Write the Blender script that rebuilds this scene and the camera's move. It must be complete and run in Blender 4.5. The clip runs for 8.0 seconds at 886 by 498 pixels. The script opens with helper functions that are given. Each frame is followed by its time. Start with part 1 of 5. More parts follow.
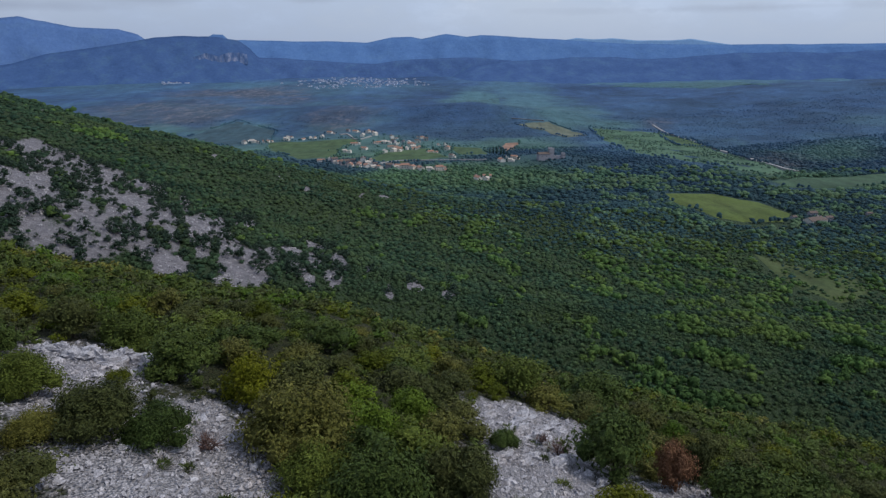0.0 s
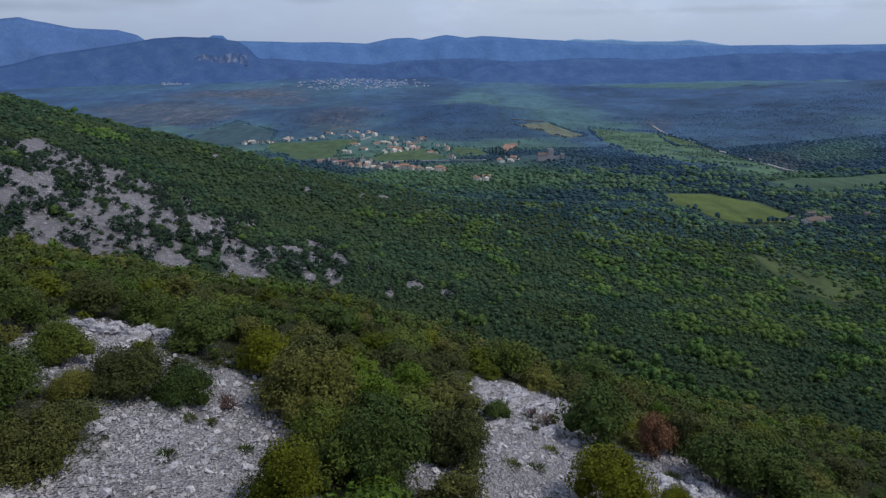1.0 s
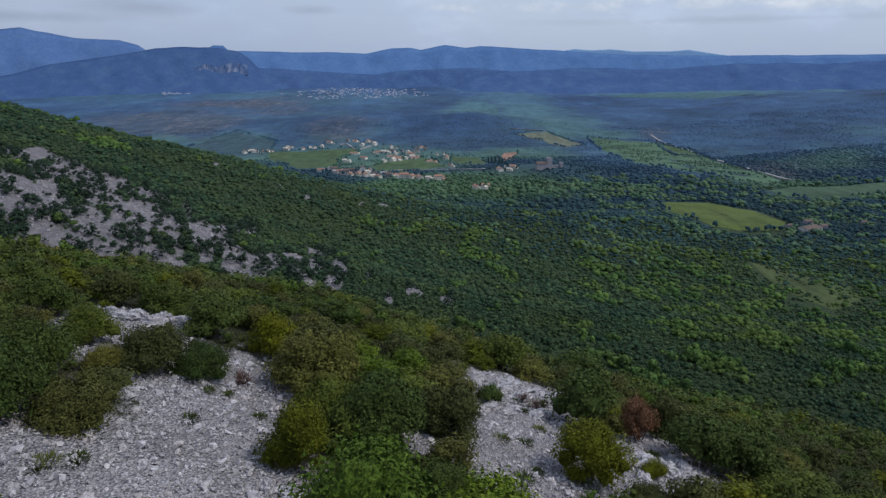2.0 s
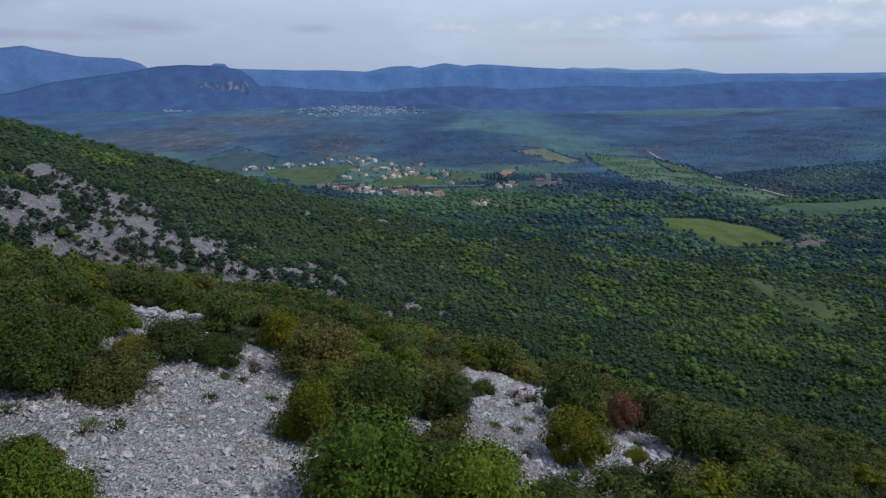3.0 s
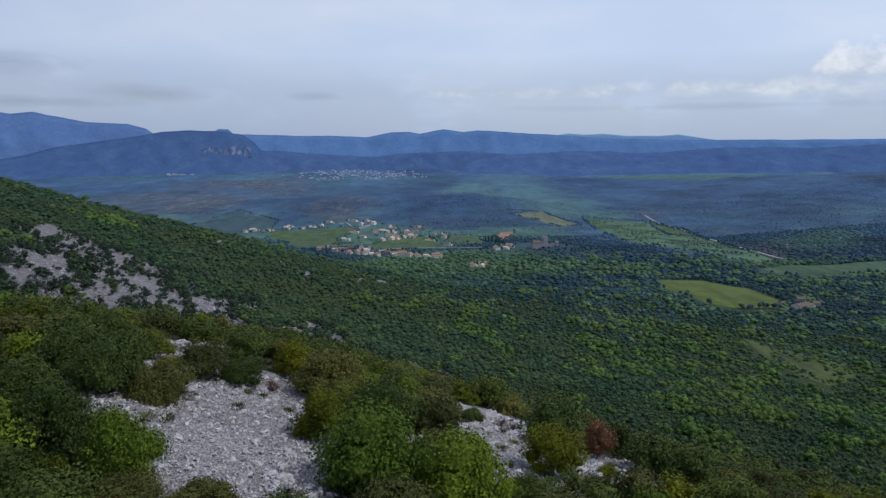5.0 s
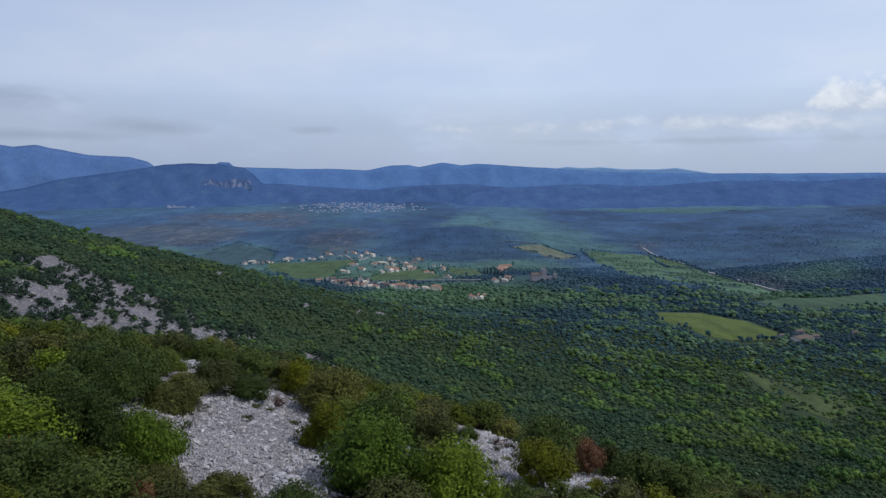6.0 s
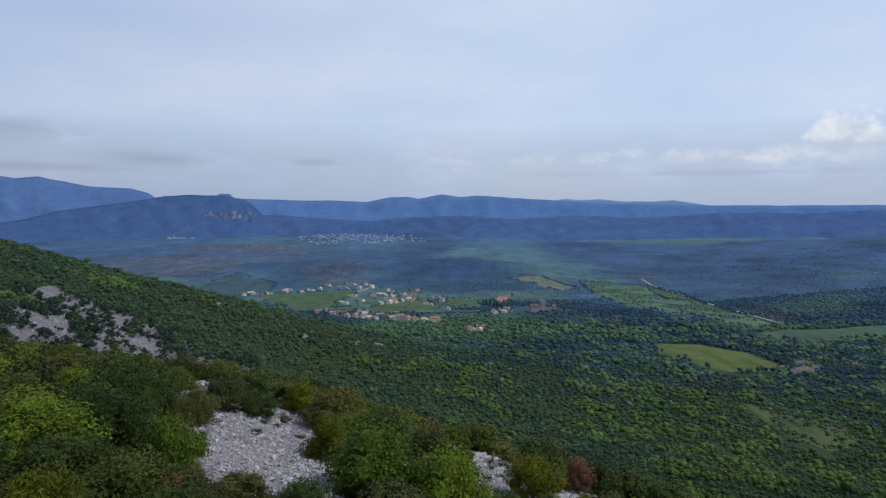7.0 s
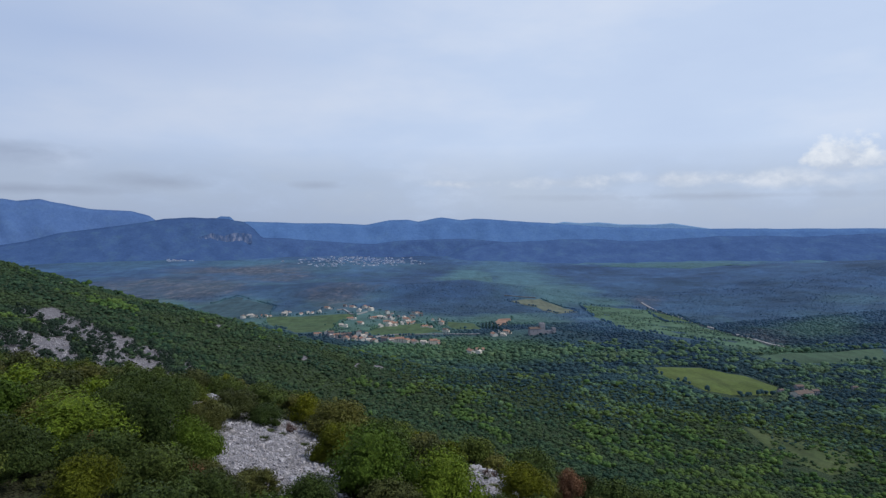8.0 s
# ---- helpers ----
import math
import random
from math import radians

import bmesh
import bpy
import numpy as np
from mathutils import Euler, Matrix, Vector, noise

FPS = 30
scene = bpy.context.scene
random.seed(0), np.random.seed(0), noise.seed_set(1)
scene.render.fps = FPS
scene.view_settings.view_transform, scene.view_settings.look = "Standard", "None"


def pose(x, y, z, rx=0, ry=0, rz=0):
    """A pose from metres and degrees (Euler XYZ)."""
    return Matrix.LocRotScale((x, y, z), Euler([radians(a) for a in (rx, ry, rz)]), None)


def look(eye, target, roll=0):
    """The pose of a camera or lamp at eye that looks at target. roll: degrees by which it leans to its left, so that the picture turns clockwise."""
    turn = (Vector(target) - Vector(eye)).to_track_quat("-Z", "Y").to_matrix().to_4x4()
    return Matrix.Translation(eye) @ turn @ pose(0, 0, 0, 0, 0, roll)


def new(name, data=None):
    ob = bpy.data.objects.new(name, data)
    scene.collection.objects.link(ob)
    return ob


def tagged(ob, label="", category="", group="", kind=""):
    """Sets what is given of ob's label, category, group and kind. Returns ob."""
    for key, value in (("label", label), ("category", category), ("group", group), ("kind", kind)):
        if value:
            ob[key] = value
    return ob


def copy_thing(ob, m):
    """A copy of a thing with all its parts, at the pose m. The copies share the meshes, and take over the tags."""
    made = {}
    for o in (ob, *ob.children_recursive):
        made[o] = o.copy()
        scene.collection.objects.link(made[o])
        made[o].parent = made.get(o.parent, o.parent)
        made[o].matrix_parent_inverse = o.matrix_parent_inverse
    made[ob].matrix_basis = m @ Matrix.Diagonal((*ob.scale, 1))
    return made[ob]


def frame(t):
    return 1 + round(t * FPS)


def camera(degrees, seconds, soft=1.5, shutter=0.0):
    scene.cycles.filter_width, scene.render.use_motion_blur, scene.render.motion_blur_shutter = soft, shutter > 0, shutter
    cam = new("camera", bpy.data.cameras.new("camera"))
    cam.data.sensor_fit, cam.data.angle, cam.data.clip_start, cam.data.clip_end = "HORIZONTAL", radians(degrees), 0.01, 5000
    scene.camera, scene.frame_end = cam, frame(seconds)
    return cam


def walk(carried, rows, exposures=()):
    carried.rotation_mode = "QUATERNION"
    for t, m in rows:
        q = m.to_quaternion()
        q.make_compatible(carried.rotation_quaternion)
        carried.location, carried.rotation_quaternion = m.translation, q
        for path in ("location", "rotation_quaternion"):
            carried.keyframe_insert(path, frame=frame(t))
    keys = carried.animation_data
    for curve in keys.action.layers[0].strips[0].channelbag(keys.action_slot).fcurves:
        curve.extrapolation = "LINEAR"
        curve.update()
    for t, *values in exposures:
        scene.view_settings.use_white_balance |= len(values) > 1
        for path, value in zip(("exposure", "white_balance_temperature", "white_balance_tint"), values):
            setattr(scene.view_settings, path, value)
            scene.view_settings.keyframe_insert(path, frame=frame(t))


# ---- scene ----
cam = camera(69.98, 8.0, soft=1.35)
walk(cam, [
    (0.0, pose(0.000, 0.000, 0.000, 72.136, 0.265, 0.146)),
    (0.5, pose(0.070, -1.299, -0.024, 72.139, 0.280, 0.138)),
    (1.0, pose(0.155, -2.656, -0.028, 72.211, 0.258, 0.126)),
    (1.5, pose(0.243, -3.986, -0.064, 72.576, 0.244, 0.096)),
    (3.0, pose(0.523, -8.081, -0.080, 74.539, 0.231, 0.033)),
    (3.5, pose(0.593, -9.436, -0.109, 75.805, 0.182, -0.000)),
    (4.0, pose(0.675, -10.839, -0.099, 77.224, 0.124, -0.035)),
    (4.5, pose(0.767, -12.229, -0.102, 78.704, 0.122, -0.059)),
    (6.0, pose(1.015, -16.237, -0.158, 83.130, 0.027, -0.162)),
    (6.5, pose(1.107, -17.660, -0.152, 84.560, -0.049, -0.179)),
    (7.0, pose(1.190, -19.071, -0.164, 85.976, -0.044, -0.227)),
    (7.5, pose(1.301, -20.543, -0.161, 87.326, -0.100, -0.243)),
    (8.0, pose(1.396, -21.955, -0.172, 88.041, -0.110, -0.258)),
])

# ---- sky, sun ----
SUN_EL, SUN_AZ = radians(52), radians(92)      # azimuth from +y towards +x
world = bpy.data.worlds.new("sky")
scene.world = world
world.use_nodes = True
wt = world.node_tree
wt.nodes.clear()


def wnode(kind, **values):
    n = wt.nodes.new(kind)
    for k, v in values.items():
        n.inputs[k].default_value = v
    return n


def wmath(op, a, b=None):
    n = wt.nodes.new("ShaderNodeMath")
    n.operation = op
    for i, v in enumerate((a, b)):
        if isinstance(v, (int, float)):
            n.inputs[i].default_value = v
        elif v is not None:
            wt.links.new(v, n.inputs[i])
    return n.outputs[0]


def wramp(fac, stops):
    n = wt.nodes.new("ShaderNodeValToRGB")
    while len(n.color_ramp.elements) < len(stops):
        n.color_ramp.elements.new(0.5)
    for e, (p, c) in zip(n.color_ramp.elements, stops):
        e.position, e.color = p, (*c, 1)
    wt.links.new(fac, n.inputs[0])
    return n.outputs[0]


def wmix(fac, a, b):
    n = wt.nodes.new("ShaderNodeMix")
    n.data_type = "RGBA"
    for s, v in ((0, fac), (6, a), (7, b)):
        if isinstance(v, (int, float)):
            n.inputs[s].default_value = v
        elif isinstance(v, tuple):
            n.inputs[s].default_value = (*v, 1)
        else:
            wt.links.new(v, n.inputs[s])
    return n.outputs[2]


tc = wt.nodes.new("ShaderNodeTexCoord")
sep = wt.nodes.new("ShaderNodeSeparateXYZ")
wt.links.new(tc.outputs["Generated"], sep.inputs[0])
up = sep.outputs[2]
sky = wt.nodes.new("ShaderNodeTexSky")
sky.sky_type, sky.sun_disc = "NISHITA", False
sky.sun_elevation, sky.sun_rotation = SUN_EL, SUN_AZ
sky.altitude, sky.air_density, sky.dust_density, sky.ozone_density = 300, 1.0, 1.5, 1.0
bg_sky = wnode("ShaderNodeBackground", Strength=0.10)
wt.links.new(sky.outputs[0], bg_sky.inputs[0])
# thin veil high up, low cloud banks near the horizon, a few clouds of their own
bearing = wmath("ARCTAN2", sep.outputs[0], sep.outputs[1])


def wnoise(scale, detail, rough, shift, tall):
    m = wt.nodes.new("ShaderNodeMapping")
    m.inputs["Location"].default_value, m.inputs["Scale"].default_value = shift, (1, 1, tall)
    wt.links.new(tc.outputs["Generated"], m.inputs[0])
    n = wnode("ShaderNodeTexNoise", Scale=scale, Detail=detail, Roughness=rough)
    wt.links.new(m.outputs[0], n.inputs[0])
    return n.outputs[0]


def cloud(az, el, wide, tall, noise, soft=0.5, ragged=2.2):
    """How much of a cloud of that place and half size covers a direction."""
    u = wmath("DIVIDE", wmath("SUBTRACT", bearing, az), wide)
    v = wmath("DIVIDE", wmath("SUBTRACT", up, el), tall)
    r = wmath("SQRT", wmath("ADD", wmath("MULTIPLY", u, u), wmath("MULTIPLY", v, v)))
    d = wmath("ADD", wmath("SUBTRACT", 1.0, r), wmath("MULTIPLY", wmath("SUBTRACT", noise, 0.5), ragged))
    n = wt.nodes.new("ShaderNodeClamp")
    wt.links.new(wmath("DIVIDE", d, soft), n.inputs[0])
    return n.outputs[0]


soft_n = wnoise(2.2, 5, 0.55, (0.3, 0.1, 0.2), 3.0)
fine_n = wnoise(9.0, 6, 0.6, (1.3, 0.4, 0.7), 2.4)
puff_n = wnoise(16.0, 5, 0.6, (2.1, 0.8, 0.1), 1.6)
veil = wramp(soft_n, [(0.32, (0.54, 0.655, 0.88)), (0.47, (0.57, 0.685, 0.90)), (0.66, (0.67, 0.755, 0.92))])
grey = wramp(fine_n, [(0.36, (0.325, 0.40, 0.55)), (0.62, (0.46, 0.545, 0.70))])
low = wramp(up, [(0.0, (1, 1, 1)), (0.075, (0.80, 0.80, 0.80)), (0.125, (0.0, 0.0, 0.0))])
cover = wmix(wmath("MULTIPLY", low, wramp(fine_n, [(0.34, (0.35, 0.35, 0.35)), (0.62, (1, 1, 1))])), veil, grey)
for az, el, wide, tall in ((-0.580, 0.098, 0.095, 0.017), (-0.410, 0.065, 0.095, 0.014), (-0.57, 0.050, 0.16, 0.008), (-0.19, 0.064, 0.05, 0.008), (0.42, 0.046, 0.30, 0.007)):
    cover = wmix(wmath("MULTIPLY", cloud(az, el, wide, tall, fine_n, 1.1), 0.8), cover, (0.37, 0.435, 0.58))
for az, el, wide, tall in ((0.19, 0.070, 0.10, 0.013), (0.36, 0.072, 0.12, 0.013), (0.50, 0.068, 0.10, 0.016), (0.02, 0.068, 0.06, 0.008)):
    cover = wmix(wmath("MULTIPLY", cloud(az, el, wide, tall, puff_n, 0.9), 0.6), cover, wramp(puff_n, [(0.38, (0.52, 0.585, 0.71)), (0.58, (0.80, 0.84, 0.92))]))
fleck_n = wnoise(42.0, 4, 0.6, (0.6, 1.8, 0.9), 1.3)
for az, el, wide, tall in ((0.566, 0.100, 0.046, 0.024), (0.535, 0.094, 0.022, 0.014), (0.600, 0.090, 0.030, 0.014)):
    lit = wmath("ADD", wmath("SUBTRACT", up, el - 0.5), wmath("MULTIPLY", wmath("SUBTRACT", fleck_n, 0.5), 0.055))
    base = wramp(lit, [(0.482, (0.50, 0.565, 0.70)), (0.498, (0.66, 0.72, 0.83)), (0.515, (0.82, 0.86, 0.93))])
    cover = wmix(wmath("MULTIPLY", cloud(az, el, wide, tall, fleck_n, 0.5, 1.9), 0.85), cover, base)
cover = wmix(wmath("MULTIPLY", cloud(-0.50, 0.255, 0.34, 0.045, soft_n, 1.2, 3.0), 0.5), cover, (0.43, 0.56, 0.84))
haze = wramp(up, [(0.0, (1, 1, 1)), (0.05, (0, 0, 0))])
cover = wmix(wmath("MULTIPLY", haze, 0.55), cover, (0.385, 0.48, 0.665))
side = wramp(wmath("ADD", wmath("MULTIPLY", bearing, 0.5), 0.5), [(0.15, (0.79, 0.81, 0.86)), (0.55, (1, 1, 1))])
shade = wt.nodes.new("ShaderNodeMix")
shade.data_type, shade.blend_type = "RGBA", "MULTIPLY"
shade.inputs[0].default_value = 1.0
wt.links.new(cover, shade.inputs[6]), wt.links.new(side, shade.inputs[7])
cover = shade.outputs[2]
bg_cloud = wnode("ShaderNodeBackground", Strength=1.0)
wt.links.new(cover, bg_cloud.inputs[0])
mixw = wt.nodes.new("ShaderNodeMixShader")
mixw.inputs[0].default_value = 0.9
wt.links.new(bg_sky.outputs[0], mixw.inputs[1]), wt.links.new(bg_cloud.outputs[0], mixw.inputs[2])
wo = wt.nodes.new("ShaderNodeOutputWorld")
wt.links.new(mixw.outputs[0], wo.inputs[0])

sun = new("sun", bpy.data.lights.new("sun", "SUN"))
sun.data.energy, sun.data.angle, sun.data.color = 2.15, radians(3), (1.0, 0.95, 0.86)
towards = Vector((math.sin(SUN_AZ) * math.cos(SUN_EL), math.cos(SUN_AZ) * math.cos(SUN_EL), math.sin(SUN_EL)))
sun.matrix_world = look(towards * 50, (0, 0, 0))

# ---- materials ----


class Mat:
    """A node material in the making."""

    def __init__(self, name, rough=0.8, spec=0.3):
        self.m = bpy.data.materials.new(name)
        self.m.use_nodes = True
        self.t = self.m.node_tree
        self.b = self.t.nodes["Principled BSDF"]
        self.b.inputs["Roughness"].default_value = rough
        self.b.inputs["Specular IOR Level"].default_value = spec
        self.geo = self.t.nodes.new("ShaderNodeNewGeometry")
        self.obj = self.t.nodes.new("ShaderNodeObjectInfo")
        self.co = self.t.nodes.new("ShaderNodeTexCoord")

    def link(self, a, b):
        self.t.links.new(a, b)

    def noise(self, scale, detail=4, rough=0.55, where="world", stretch=None):
        n = self.t.nodes.new("ShaderNodeTexNoise")
        n.inputs["Scale"].default_value, n.inputs["Detail"].default_value, n.inputs["Roughness"].default_value = scale, detail, rough
        src = self.geo.outputs["Position"] if where == "world" else self.co.outputs["Object"]
        if stretch:
            m = self.t.nodes.new("ShaderNodeMapping")
            m.inputs["Scale"].default_value = stretch
            self.link(src, m.inputs[0])
            src = m.outputs[0]
        self.link(src, n.inputs["Vector"])
        return n.outputs[0]

    def voronoi(self, scale, feature="F1", out="Distance"):
        n = self.t.nodes.new("ShaderNodeTexVoronoi")
        n.feature = feature
        n.inputs["Scale"].default_value = scale
        self.link(self.geo.outputs["Position"], n.inputs["Vector"])
        return n.outputs[out]

    def ramp(self, fac, stops):
        n = self.t.nodes.new("ShaderNodeValToRGB")
        while len(n.color_ramp.elements) < len(stops):
            n.color_ramp.elements.new(0.5)
        for e, (p, c) in zip(n.color_ramp.elements, stops):
            e.position, e.color = p, (*(c if isinstance(c, tuple) else (c, c, c)), 1)
        self.link(fac, n.inputs[0])
        return n.outputs[0]

    def mix(self, fac, a, b, blend="MIX"):
        n = self.t.nodes.new("ShaderNodeMix")
        n.data_type, n.blend_type = "RGBA", blend
        for s, v in ((0, fac), (6, a), (7, b)):
            if isinstance(v, (int, float)):
                n.inputs[s].default_value = v
            elif isinstance(v, tuple):
                n.inputs[s].default_value = (*v, 1)
            else:
                self.link(v, n.inputs[s])
        return n.outputs[2]

    def attr(self, name):
        n = self.t.nodes.new("ShaderNodeAttribute")
        n.attribute_name = name
        return n.outputs["Fac"]

    def done(self, colour, bump=None, strength=0.4, dist=0.05):
        if isinstance(colour, tuple):
            self.b.inputs["Base Color"].default_value = (*colour, 1)
        else:
            self.link(colour, self.b.inputs["Base Color"])
        if bump is not None:
            n = self.t.nodes.new("ShaderNodeBump")
            n.inputs["Strength"].default_value, n.inputs["Distance"].default_value = strength, dist
            self.link(bump, n.inputs["Height"])
            self.link(n.outputs[0], self.b.inputs["Normal"])
        return self.m


def foliage(name, dark, mid, light, rough=0.6, per_object=0.85):
    """Leaves: tone by leaf or clump, by plant and by patches of the crown."""
    k = Mat(name, rough, 0.10)
    tone = k.ramp(k.geo.outputs["Random Per Island"], [(0.0, tuple((p + q) / 2 for p, q in zip(dark, mid))), (0.5, mid), (1.0, tuple((p + q) / 2 for p, q in zip(light, mid)))])
    patch = k.ramp(k.noise(1.3, 4, 0.65), [(0.35, 0.66), (0.65, 1.32)])
    c = k.mix(1.0, tone, patch, "MULTIPLY")
    c = k.mix(per_object, c, k.mix(1.0, c, k.ramp(k.obj.outputs["Random"], [(0.0, (0.52, 0.62, 0.66)), (0.35, (0.84, 0.93, 0.98)), (0.7, (1.12, 1.10, 1.0)), (1.0, (1.60, 1.48, 1.06))]), "MULTIPLY"))
    c = k.mix(0.85, c, k.mix(1.0, c, k.ramp(k.noise(17, 4, 0.8), [(0.36, 0.66), (0.50, 1.14), (0.64, 1.62)]), "MULTIPLY"))
    return k.done(c, k.noise(11, 4, 0.75), 1.0, 0.14)


def wood_cover(name, dark, mid, light, tint, scale=0.02, crowns=1.0):
    """Joined woods: tone by crown and by stands, and drifts of another tint over the slope."""
    k = Mat(name, 0.85, 0.05)
    by_crown = k.ramp(k.geo.outputs["Random Per Island"], [(0.0, dark), (0.6, mid), (1.0, light)])
    by_stand = k.ramp(k.noise(scale * 2.5, 5, 0.7), [(0.34, dark), (0.52, mid), (0.68, light)])
    tone = k.mix(crowns, by_stand, by_crown)
    drift = k.ramp(k.noise(scale, 4, 0.6), [(0.42, 0.0), (0.62, 1.0)])
    tone = k.mix(1.0, tone, k.ramp(k.noise(scale * 1.7, 5, 0.7), [(0.34, (0.66, 0.72, 0.80)), (0.50, (0.98, 0.98, 0.98)), (0.66, (1.34, 1.22, 1.02))]), "MULTIPLY")
    c = k.mix(drift, tone, k.mix(0.6, tone, tint))
    if crowns < 1:
        return k.done(c)
    grain = k.ramp(k.noise(0.95, 4, 0.75), [(0.32, 0.66), (0.5, 1.0), (0.68, 1.36)])
    return k.done(k.mix(1.0, c, grain, "MULTIPLY"), k.noise(1.1, 4, 0.75), 0.8, 0.8)


M_oak = foliage("holm_oak_leaves", (0.041, 0.060, 0.016), (0.061, 0.086, 0.019), (0.100, 0.120, 0.031))
M_olive = foliage("olive_leaves", (0.054, 0.061, 0.017), (0.080, 0.085, 0.025), (0.119, 0.116, 0.038))
M_green = foliage("spring_leaves", (0.053, 0.086, 0.010), (0.084, 0.131, 0.015), (0.129, 0.177, 0.025))
M_yellow = foliage("yellow_green_leaves", (0.057, 0.069, 0.007), (0.086, 0.099, 0.008), (0.124, 0.131, 0.016))
M_red = foliage("rust_brown_leaves", (0.111, 0.049, 0.022), (0.255, 0.116, 0.061), (0.399, 0.201, 0.120))
M_grass = foliage("tuft_leaves", (0.035, 0.050, 0.012), (0.080, 0.100, 0.028), (0.150, 0.155, 0.055))
M_wood_dark = wood_cover("evergreen_scrub", (0.021, 0.045, 0.028), (0.035, 0.066, 0.039), (0.053, 0.092, 0.047), (0.056, 0.077, 0.029))
M_wood_light = wood_cover("spring_scrub", (0.034, 0.069, 0.025), (0.056, 0.109, 0.031), (0.088, 0.148, 0.045), (0.083, 0.112, 0.029))
M_scree_oak = foliage("scree_oak_leaves", (0.016, 0.028, 0.018), (0.026, 0.043, 0.027), (0.042, 0.062, 0.036))
# Spring woods, cypress and coppice greens: distance haze put in as blue.
M_wood_mid_light = wood_cover("hazed_spring_woods", (0.041, 0.085, 0.059), (0.065, 0.122, 0.074), (0.096, 0.163, 0.092), (0.092, 0.131, 0.070))
M_cypress = wood_cover("cypress_leaves", (0.022, 0.046, 0.046), (0.032, 0.062, 0.062), (0.046, 0.082, 0.074), (0.040, 0.074, 0.064))
M_coppice_tree = wood_cover("coppice_leaves", (0.050, 0.093, 0.077), (0.070, 0.123, 0.097), (0.096, 0.158, 0.110), (0.096, 0.141, 0.091), 0.01)


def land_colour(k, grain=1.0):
    """The valley's cover by the land's own map: woods, spring green and stony heath, with distance haze put in as blue.
    """
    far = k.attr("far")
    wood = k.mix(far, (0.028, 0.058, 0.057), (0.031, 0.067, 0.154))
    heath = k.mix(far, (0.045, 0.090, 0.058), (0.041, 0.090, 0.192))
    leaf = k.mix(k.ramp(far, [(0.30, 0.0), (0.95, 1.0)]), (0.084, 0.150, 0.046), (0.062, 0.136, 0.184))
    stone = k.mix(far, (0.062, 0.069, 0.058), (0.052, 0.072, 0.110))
    big = k.ramp(k.noise(0.006, 5, 0.6, "world", (1, 0.6, 1)), [(0.40, 0.0), (0.62, 1.0)])
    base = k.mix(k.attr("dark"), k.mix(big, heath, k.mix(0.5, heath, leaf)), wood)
    base = k.mix(1.0, base, k.ramp(k.noise(0.0035, 4, 0.6, "world", (1, 0.5, 1)), [(0.38, 0.74), (0.52, 1.0), (0.64, 1.28)]), "MULTIPLY")
    base = k.mix(k.attr("stony"), base, stone)
    base = k.mix(k.attr("green"), base, leaf)
    mott = k.ramp(k.noise(0.022, 6, 0.7, "world", (1, 0.55, 1)), [(0.33, 0.64), (0.50, 1.0), (0.67, 1.34)])
    fine = k.ramp(k.noise(0.11, 5, 0.75), [(0.32, 0.74), (0.50, 1.0), (0.68, 1.28)])
    base = k.mix(0.75 * grain, base, k.mix(1.0, k.mix(1.0, base, mott, "MULTIPLY"), fine, "MULTIPLY"))
    pale = k.mix(1.0, k.attr("stony"), k.ramp(k.noise(0.05, 5, 0.8, "world", (0.7, 0.22, 1)), [(0.51, 0.0), (0.62, 0.8)]), "MULTIPLY")
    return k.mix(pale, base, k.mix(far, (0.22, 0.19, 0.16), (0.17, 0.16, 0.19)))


# Valley leaves share the cover's painted distance haze.
k = Mat("valley_leaves", 0.85, 0.05)
tone = k.ramp(k.geo.outputs["Random Per Island"], [(0.0, (0.92, 0.93, 0.97)), (0.6, (1.06, 1.06, 1.06)), (1.0, (1.26, 1.22, 1.1))])
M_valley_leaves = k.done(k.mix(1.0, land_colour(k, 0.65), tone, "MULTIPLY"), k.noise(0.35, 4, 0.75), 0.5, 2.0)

k = Mat("bark", 0.9, 0.15)
M_bark = k.done(k.ramp(k.noise(9, 5, 0.65, "object"), [(0.3, (0.07, 0.055, 0.045)), (0.7, (0.22, 0.19, 0.16))]), k.noise(30, 4, 0.6, "object"), 0.6, 0.02)

k = Mat("bare_twigs", 0.9, 0.15)
M_twig = k.done(k.ramp(k.noise(12, 4, 0.6, "object"), [(0.3, (0.085, 0.050, 0.042)), (0.7, (0.19, 0.125, 0.11))]), k.noise(30, 3), 0.3, 0.01)


def limestone(name, dark, light, per=True):
    k = Mat(name, 0.9, 0.2)
    c = k.ramp(k.noise(3.5, 6, 0.62), [(0.25, dark), (0.62, light)])
    spots = k.ramp(k.noise(14, 4, 0.6), [(0.38, 0.6), (0.55, 1.05)])
    c = k.mix(0.8, c, k.mix(1.0, c, spots, "MULTIPLY"))
    if per:
        c = k.mix(0.8, c, k.mix(1.0, c, k.ramp(k.geo.outputs["Random Per Island"], [(0.0, 0.66), (0.55, 0.92), (1.0, 1.08)]), "MULTIPLY"))
        c = k.mix(0.6, c, k.mix(1.0, c, k.ramp(k.obj.outputs["Random"], [(0.0, 0.8), (1.0, 1.06)]), "MULTIPLY"))
    warm = k.ramp(k.noise(0.6, 3), [(0.52, 0.0), (0.7, 0.45)])
    c = k.mix(warm, c, k.mix(1.0, c, (1.0, 0.88, 0.74), "MULTIPLY"))
    return k.done(c, k.noise(22, 5, 0.7), 0.7, 0.03)


M_stone = limestone("grey_limestone", (0.27, 0.26, 0.28), (0.54, 0.515, 0.545))
